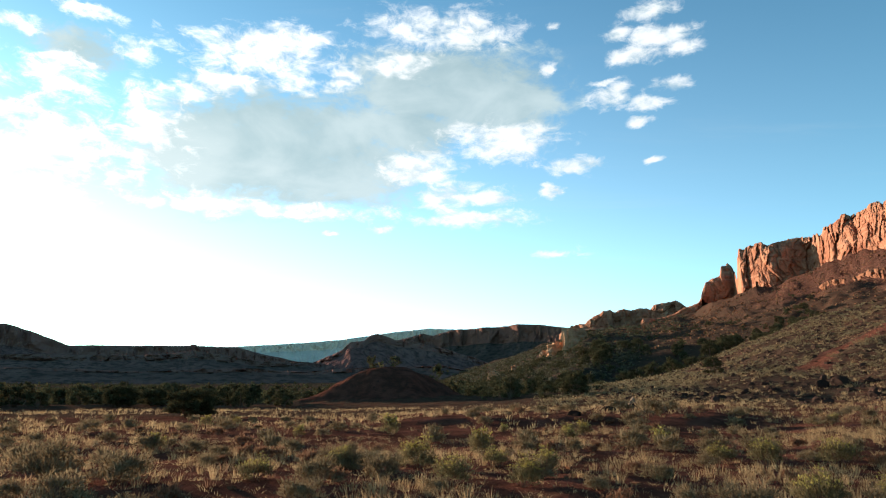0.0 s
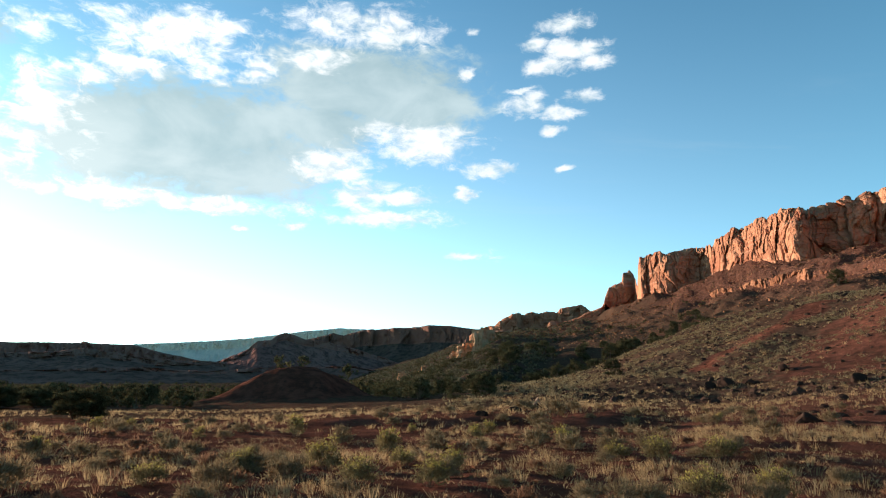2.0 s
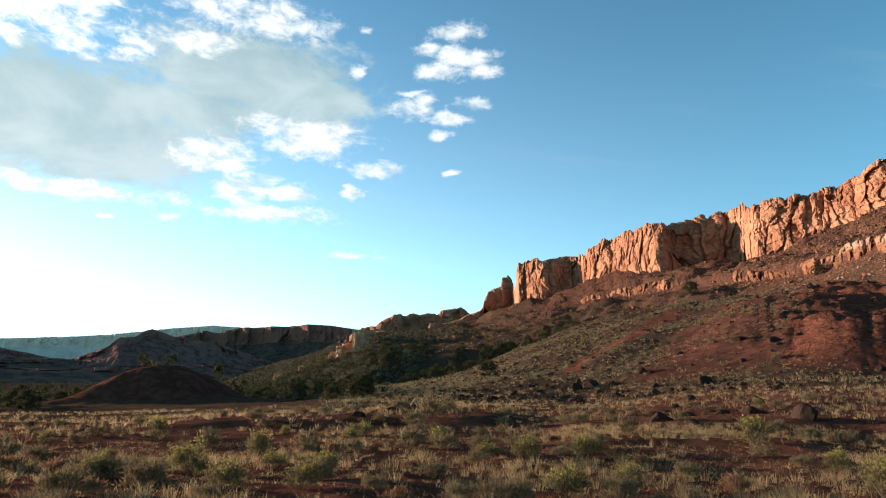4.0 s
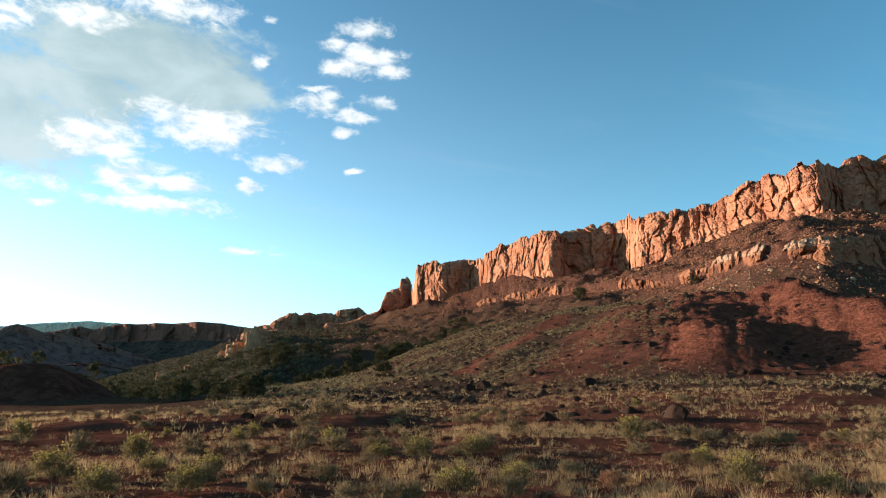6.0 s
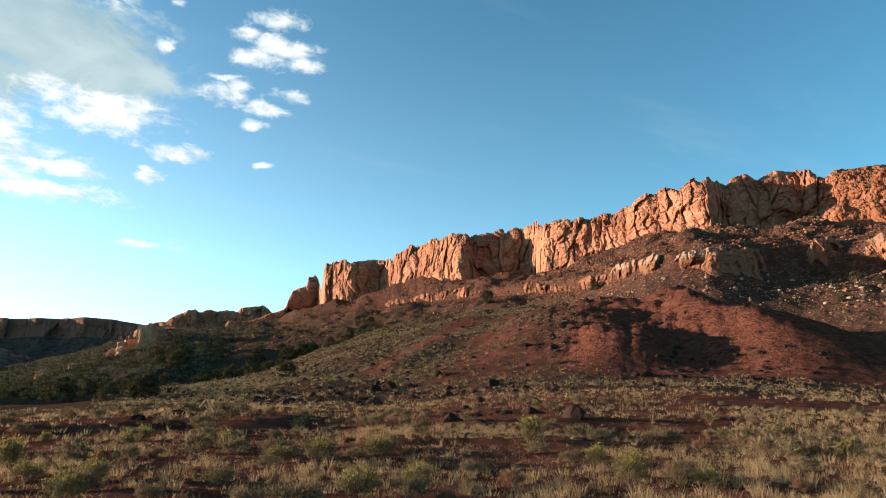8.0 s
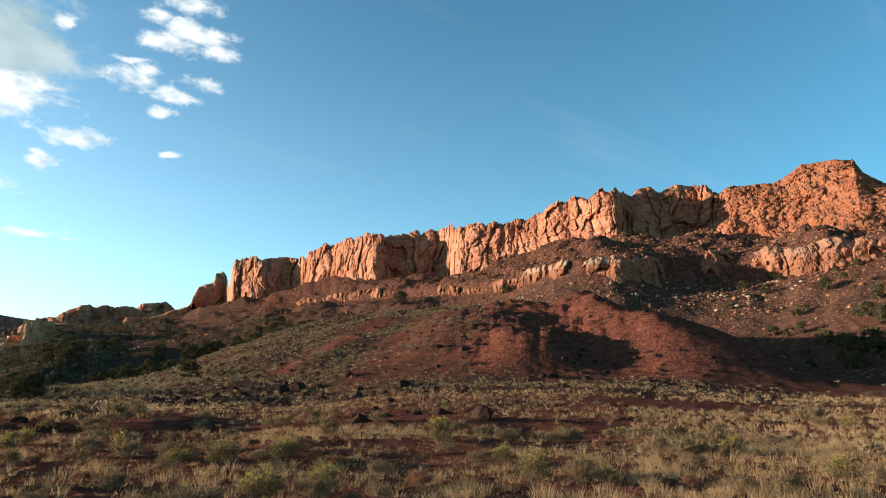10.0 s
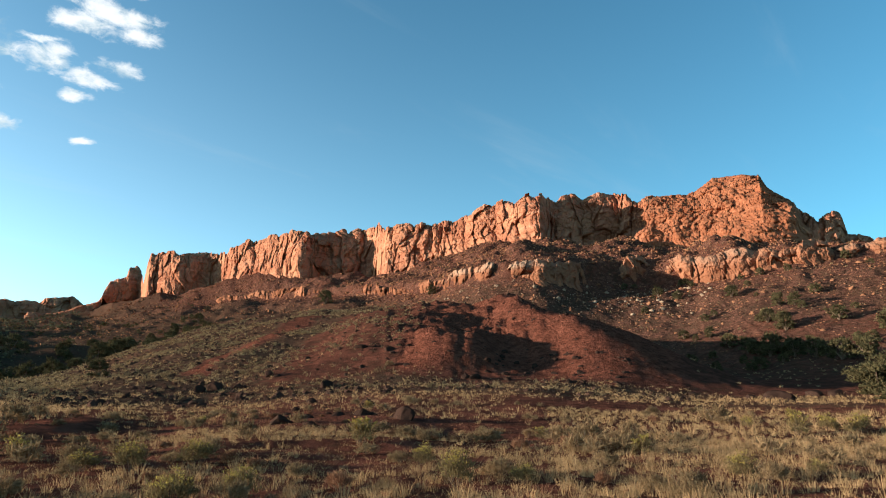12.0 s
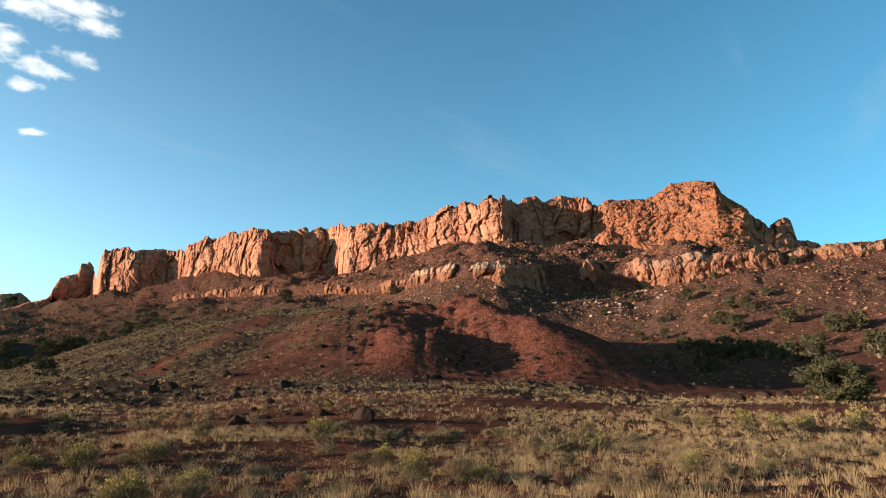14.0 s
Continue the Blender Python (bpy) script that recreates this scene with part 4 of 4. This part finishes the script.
for az, dip, size in [(22.4, -5.0, 1.35), (46.1, 2.87, 1.6), (73.3, -1.7, 2.1), (60.5, -3.4, 1.5), (63.0, -3.2, 1.6), (66.0, -3.6, 1.4), (-26, -6.5, 1.6), (-30.5, -6.2, 1.8), (16.2, -2.4, 1.7), (17.5, -1.7, 2.2), (15.0, -1.2, 2.0), (19.0, -1.2, 1.6)]:
    plant(SAGES, spot(az, dip), size, "sagebrush on the plain")
for az, r in zip(*scatter(240, -43, 98, 8.5, 48, 0.75)):
    plant(SAGES, Vector(at(az, r)), float(rng.uniform(0.55, 1.25)), "sagebrush on the plain")
for az, r in zip(*scatter(20, -43, 98, 8.5, 44, 0.75)):
    plant(BRUSHES, Vector(at(az, r)), float(rng.uniform(0.5, 0.95)), "flowering rabbitbrush")
for az, r in zip(*scatter(70, -43, 70, 9, 40, 0.75)):
    plant(REDS, Vector(at(az, r)), float(rng.uniform(0.6, 1.3)), "dried bushes")


def limb(points, radii, sides=6):
    """A tapering tube through points."""
    points, verts = [Vector(p) for p in points], []
    for k, (p, r) in enumerate(zip(points, radii)):
        way = (points[min(k + 1, len(points) - 1)] - points[max(k - 1, 0)]).normalized()
        a = way.orthogonal().normalized()
        b = way.cross(a)
        verts += [p + (a * math.cos(q) + b * math.sin(q)) * r for q in np.linspace(0, 2 * math.pi, sides, endpoint=False)]
    faces = [f for f in grid_faces(len(points), sides, closed=True)]
    return np.array([tuple(v) for v in verts]), np.array(faces)


def juniper(seed, sprays, spray, label, clump=0.5):
    """A low juniper: a twisted trunk with limbs, and a crown of ragged clumps of sprays."""
    g = np.random.default_rng(seed)
    ob = tagged(new("juniper_tree"), label, "tree")
    bits, clumps, base = [], [], 0
    for k in range(7):
        a, out = 2 * math.pi * k / 7 + g.uniform(-0.4, 0.4), g.uniform(0.7, 1.2)
        z = g.uniform(1.0, 1.9) if k else 2.2
        out = out if k else 0.2
        tip = np.array([math.cos(a) * out, math.sin(a) * out, z])
        mid = tip * np.array([0.35, 0.35, 0.45]) + g.normal(0, 0.08, 3)
        v, f = limb([(0, 0, -0.2), mid * 0.5, mid, tip], [0.17, 0.13, 0.08, 0.02])
        bits.append((v, f + base, np.full(len(v), 0.3)))
        base += len(v)
        clumps += [tip + g.normal(0, 1, 3) * np.array([0.25, 0.25, 0.2]) for j in range(2)]
    for k in range(34):
        a, h = g.uniform(0, 2 * math.pi), 0.04 + 0.96 * g.random() ** 1.25
        out = 1.22 * math.sqrt(max(0.05, 1 - (h - 0.25) ** 2 / 0.75)) * g.uniform(0.75, 1.08)
        clumps.append(np.array([math.cos(a) * out, math.sin(a) * out, 0.05 + 2.15 * h]))
    part("trunk", np.concatenate([b[0] for b in bits]), np.concatenate([b[1] for b in bits]), np.concatenate([b[2] for b in bits]), TWIG, ob)
    v, f, t = tufts(np.array(clumps), sprays, clump, spray, spray * 0.27, seed + 1, 0.95)
    v[:, 2] = np.maximum(v[:, 2], 0.08)
    part("crown", v, f, t, NEEDLE, ob)
    return ob


TREES = [juniper(600 + 10 * k, 330, 0.14, "dark green juniper with a ragged rounded crown", 0.62) for k in range(2)]
FAR_TREES = [juniper(640 + 10 * k, 28, 0.30, "small dark juniper on the slope") for k in range(3)]
# azimuth, elevation of the foot, size
for az, dip, wide, tall in [(85.3, -0.15, 1.75, 1.35), (-21.2, -1.7, 1.2, 0.82), (-26.5, -0.9, 1.5, 1.1), (-24.0, -0.8, 1.4, 1.0), (-37.0, -1.4, 1.2, 1.0)]:
    tree = plant(TREES, spot(az, dip), wide, "junipers on the plain")
    tree.scale[2] = tall
for az, dip, size in [(40.2, 8.3, 2.64), (49.8, 9.2, 1.8), (27.9, 5.3, 1.8), (29.7, 6.1, 2.16), (22.7, 1.7, 1.08), (82.8, 6.0, 1.63), (86.0, 5.0, 2.02), (87.5, 5.2, 1.76), (77.9, 6.0, 1.51), (79.0, 5.6, 1.63), (74.9, 4.2, 1.63), (76.2, 3.6, 1.63), (78.0, 3.5, 1.89), (79.5, 3.3, 2.02), (81.0, 3.2, 1.76), (82.7, 3.0, 1.89), (84.2, 3.0, 1.76), (88.5, 3.0, 2.02), (90.0, 3.4, 2.02), (71.5, 4.9, 1.13), (73.5, 5.0, 1.13)]:
    plant(FAR_TREES, spot(az, dip), size, "junipers below the cliffs")
for az, r in zip(*scatter(56, 12, 31, 205, 330)):
    plant(FAR_TREES, Vector(at(az, r)), float(rng.uniform(1.1, 2.3)), "junipers below the cliffs")
for az, r in zip(*scatter(75, 66, 98, 160, 285)):
    plant(FAR_TREES, Vector(at(az, r)), float(rng.uniform(0.5, 1.5)), "junipers below the cliffs")
for az, r in zip(*scatter(190, -46, 12, 92, 200, 0.6)):
    if -13 < az < 5 and r < 150:
        continue  # nothing stands before the red mound
    plant(FAR_TREES, Vector(at(az, r)), float(rng.uniform(0.75, 1.35)), "junipers in the valley")


def woods(where, size, seed):
    """Far junipers too many to count: each a ragged crown of clumps."""
    g = np.random.default_rng(seed)
    clumps = g.normal(0, 1, (len(where), 14, 3)) * np.array([0.55, 0.55, 0.4]) + np.array([0, 0, 0.95])
    clumps[..., 2] = np.maximum(clumps[..., 2], 0.15)
    roots = (where[:, None, :] + clumps * size[:, None, None]).reshape(-1, 3)
    s = np.repeat(size, 14)
    return tufts(roots, 7, s * 0.48, s * 0.42, s * 0.15, seed, 0.85)


wa, wr = np.concatenate([scatter(230, -2, 14, 190, 450), scatter(170, -4, 20, 450, 900), scatter(60, 14, 31, 230, 480), scatter(520, -46, 4, 130, 700, 0.45)], 1)
stuff("far_woods", "dark junipers spread over the knoll and valley", "trees", *woods(at(wa, wr), rng.uniform(0.9, 2.0, len(wa)), 71), NEEDLE)


def rock(name, label, category, mat, seed, flat=0.75):
    """A broken boulder: a ball cut by random planes, then roughened."""
    g = np.random.default_rng(seed)
    bm = bmesh.new()
    bmesh.ops.create_icosphere(bm, subdivisions=3, radius=1.0)
    cuts = [(Vector(g.normal(size=3)).normalized(), g.uniform(0.5, 0.85)) for _ in range(9)]
    for v in bm.verts:
        for way, reach in cuts:
            over = v.co.dot(way) - reach
            if over > 0:
                v.co -= way * over * 0.92
        v.co += v.co.normalized() * 0.07 * noise.fractal(v.co * 2.2 + Vector((seed, 0, 0)), 1.0, 2.0, 4)
        v.co.z *= flat
    me = bpy.data.meshes.new(name)
    bm.to_mesh(me)
    bm.free()
    me.materials.append(mat)
    me.attributes.new("tint", "FLOAT", "POINT")
    return tagged(new(name, me), label, category)


DARK = [rock("boulder", "dark basalt boulder half sunk in red soil", "boulder", BASALT, 800 + k, 0.6 + 0.08 * k) for k in range(4)]
# azimuth, elevation of the middle, radius in metres
for az, dip, size in [(11.35, -1.6, 0.55), (16.1, -1.0, 0.5), (20.2, -0.1, 0.75), (23.0, -0.4, 0.85), (40.6, 1.1, 1.15), (47.4, -1.6, 0.65), (37.1, -1.95, 0.65), (39.3, -2.1, 0.45), (77.9, 0.0, 1.6), (76.0, 0.1, 0.8), (80.4, 0.35, 1.2), (81.9, 0.35, 1.1), (-9.5, -2.5, 0.42), (33.5, 0.9, 0.9), (31.5, 0.8, 1.1), (30.3, 0.6, 1.0), (44.3, -0.4, 0.6), (35.8, 2.0, 0.8), (37.0, 4.4, 1.2), (43.5, 4.5, 1.1), (46.0, 4.2, 0.9), (53.6, 1.9, 0.9), (14.2, -1.2, 0.5), (21.3, -0.3, 0.5), (25.0, 0.2, 0.6), (27.0, 0.3, 0.7)]:
    plant(DARK, spot(az, dip), size, "dark boulders at the foot of the slope")
for az, r in zip(*scatter(110, 22, 64, 70, 165)):
    plant(DARK, Vector(at(az, r, 0.1)), float(rng.uniform(0.25, 0.7)), "dark boulders at the foot of the slope")
for count, a0, a1, r0, r1 in ((70, 54, 67, 76, 92), (55, 13, 37, 64, 90), (18, 36, 48, 30, 60), (30, 48, 56, 84, 140)):
    for az, r in zip(*scatter(count, a0, a1, r0, r1)):
        plant(DARK, Vector(at(az, r, 0.1)), float(rng.uniform(0.2, 0.6)), "dark boulders at the foot of the slope")
standing = rock("standing_stone", "pale upright stone beside dark boulders", "boulder", PALE, 830, 1.5)
standing.matrix_basis = Matrix.Translation(spot(16.1, -0.95)) @ Matrix.Diagonal((0.38, 0.34, 0.62, 1))


def crag(name, label, category, mat, seed):
    """A weathered stack: a blocky tower broken by upright joints and beds."""
    g = np.random.default_rng(seed)
    az, t = np.meshgrid(np.linspace(0, 2 * np.pi, 44, endpoint=False), np.linspace(0, 1, 26))
    x, y = np.cos(az), np.sin(az)
    wide = 1 / (np.abs(x) ** 5 + np.abs(y) ** 5) ** 0.2
    joint = np.round(2.5 * vnoise(x * 1.9 + seed, y * 1.9 + 0.3 * t, seed)) * 0.13
    bed = np.round(2 * vnoise(t * 7, x * 0.6 + y * 0.8, seed + 1)) * 0.07
    crack = -0.16 * np.clip(1 - 9 * np.abs(vnoise(x * 2.6, y * 2.6 + 0.5 * t, seed + 2)), 0, 1)
    wide = wide * (0.82 + joint + bed + crack + 0.10 * fbm(x * 3 + t * 4, y * 3, 4, seed + 3))
    wide = wide * (1 - 0.25 * t) * (1 - ease(t, 0.9, 1.0) * 0.97)
    z = 1.15 * np.minimum(t / 0.93, 1) * (1 + 0.16 * np.round(2 * vnoise(x * 1.4, y * 1.4, seed + 4))) - 0.15
    verts = np.stack([x * wide, y * wide * 0.9, z], -1).reshape(-1, 3)
    ob = mesh_object(name, verts, grid_faces(26, 44, closed=True), mat, False, {"tint": np.full(len(verts), float(g.random()))})
    return tagged(ob, label, category)


OUTCROP = [crag("outcrop", "sunlit orange rock outcrop on the ridge", "outcrop", OUTCROP_ROCK, 840 + 7 * k) for k in range(3)]
for az, r, wide, tall in [(9.0, 436, 4.0, 5.0), (9.7, 432, 6.0, 7.0), (10.3, 434, 5.0, 6.0), (11.1, 424, 5.0, 12.0), (11.6, 428, 5.5, 11.0), (12.1, 434, 5.0, 8.0), (6.2, 420, 4.0, 4.0), (4.6, 410, 5.0, 4.5)]:
    block = plant(OUTCROP, Vector(at(az, r, 1.0)), wide, "outcrop blocks")
    block.scale[2] = tall


def rubble(where, size, seed, tall=0.75, tip=0.16, fine=False):
    """Angular broken blocks, each tipped a little."""
    g = np.random.default_rng(seed)
    n = len(where)
    if fine:
        bm = bmesh.new()
        bmesh.ops.create_icosphere(bm, subdivisions=1, radius=1.0)
        ball, tri = np.array([tuple(v.co) for v in bm.verts]), np.array([[v.index for v in f.verts] for f in bm.faces])
        bm.free()
        v = ball[None] * g.uniform(0.72, 1.12, (n, len(ball), 1)) * g.uniform(0.7, 1.25, (n, 1, 3)) * np.array([1, 1, tall])
    else:
        ball = np.array([(x, y, z) for x in (-0.8, 0.8) for y in (-0.8, 0.8) for z in (-0.7, 0.7)])
        tri = np.array([(0, 1, 3), (0, 3, 2), (4, 6, 7), (4, 7, 5), (0, 4, 5), (0, 5, 1), (2, 3, 7), (2, 7, 6), (0, 2, 6), (0, 6, 4), (1, 5, 7), (1, 7, 3)])
        v = (ball[None] + g.normal(0, 0.30, (n, 8, 3))) * g.uniform(0.6, 1.3, (n, 1, 3)) * np.array([1, 1, tall])
    v[..., 2] += v[..., 0] * g.normal(0, tip, (n, 1))
    a = g.uniform(0, 2 * np.pi, n)
    c, s = np.cos(a)[:, None], np.sin(a)[:, None]
    v = np.stack([v[..., 0] * c - v[..., 1] * s, v[..., 0] * s + v[..., 1] * c, v[..., 2]], -1)
    v = v * np.asarray(size)[:, None, None] + where[:, None, :]
    return v.reshape(-1, 3), (np.arange(n)[:, None, None] * len(ball) + tri[None]).reshape(-1, 3), np.repeat(g.random(n), len(ball))


def build_rubble():
    a, r = scatter(30000, 14, 98, 190, 640)
    rl, rb = along(LEDGE_FOOT, a, 1), along(CLIFF_FOOT, a, 1)
    keep = (r > rl * 0.62) & (r < rb) & ((a < 50) | (r > 300))
    a, r = a[keep], r[keep]
    size = 0.16 + 0.8 * rng.random(len(a)) ** 18 + 0.42 * rng.random(len(a)) ** 3
    stuff("talus_rubble", "angular red and pale blocks fallen from the cliffs", "rubble", *rubble(at(a, r, 0.08), size, 31, 0.9, 0.3), BLOCK)
    a, r = np.concatenate([scatter(10000, 50, 98, 175, 330, 0.8), scatter(7500, 42, 82, 275, 425)], 1)
    keep = (rng.random(len(a)) > 0.75 * (1 - ease(r, 190, 240))) & (r < along(CLIFF_FOOT, a, 1))
    a, r = a[keep], r[keep]
    size = 0.14 + 0.75 * rng.random(len(a)) ** 16 + 0.36 * rng.random(len(a)) ** 3 + 0.25 * ease(r, 300, 360)
    stuff("broken_rock", "angular red boulders littering the slope below the ledge", "rubble", *rubble(at(a, r, 0.05), size, 35, 0.8, 0.2, True), BLOCK)
    a, r = scatter(420, 50, 74, 235, 300)
    keep = r < along(LEDGE_FOOT, a, 1) - 2
    a, r = a[keep], r[keep]
    stuff("pale_rubble", "whitish blocks fallen below the ledge", "rubble", *rubble(at(a, r, -0.1), 0.25 + 0.9 * rng.random(len(a)) ** 6, 34, 0.75, 0.16, True), PALE)
    a, r = scatter(9000, 14, 72, 62, 195)
    keep = rng.random(len(a)) > 1.25 * land(a, r)[1] - 0.1
    a, r = a[keep], r[keep]
    size = 0.09 + 0.45 * rng.random(len(a)) ** 6 + 0.12 * rng.random(len(a))
    stuff("slope_stones", "small dark stones strewn over the slope", "stones", *rubble(at(a, r), size, 32, 0.8, 0.2, True), BASALT)
    a, r = scatter(2600, -44, 98, 7, 60, 0.7)
    size = 0.02 + 0.07 * rng.random(len(a)) ** 4
    stuff("gravel", "scattered small stones on red soil", "stones", *rubble(at(a, r), size, 33), BLOCK)


build_rubble()

# what was drawn up but never planted
for pool in (BRUSHES, SAGES, REDS, BRUSHES_OFF, SAGES_OFF, REDS_OFF, TREES, FAR_TREES, DARK, OUTCROP):
    for ob in pool:
        if ob.name not in used:
            for o in (*ob.children_recursive, ob):
                bpy.data.objects.remove(o)
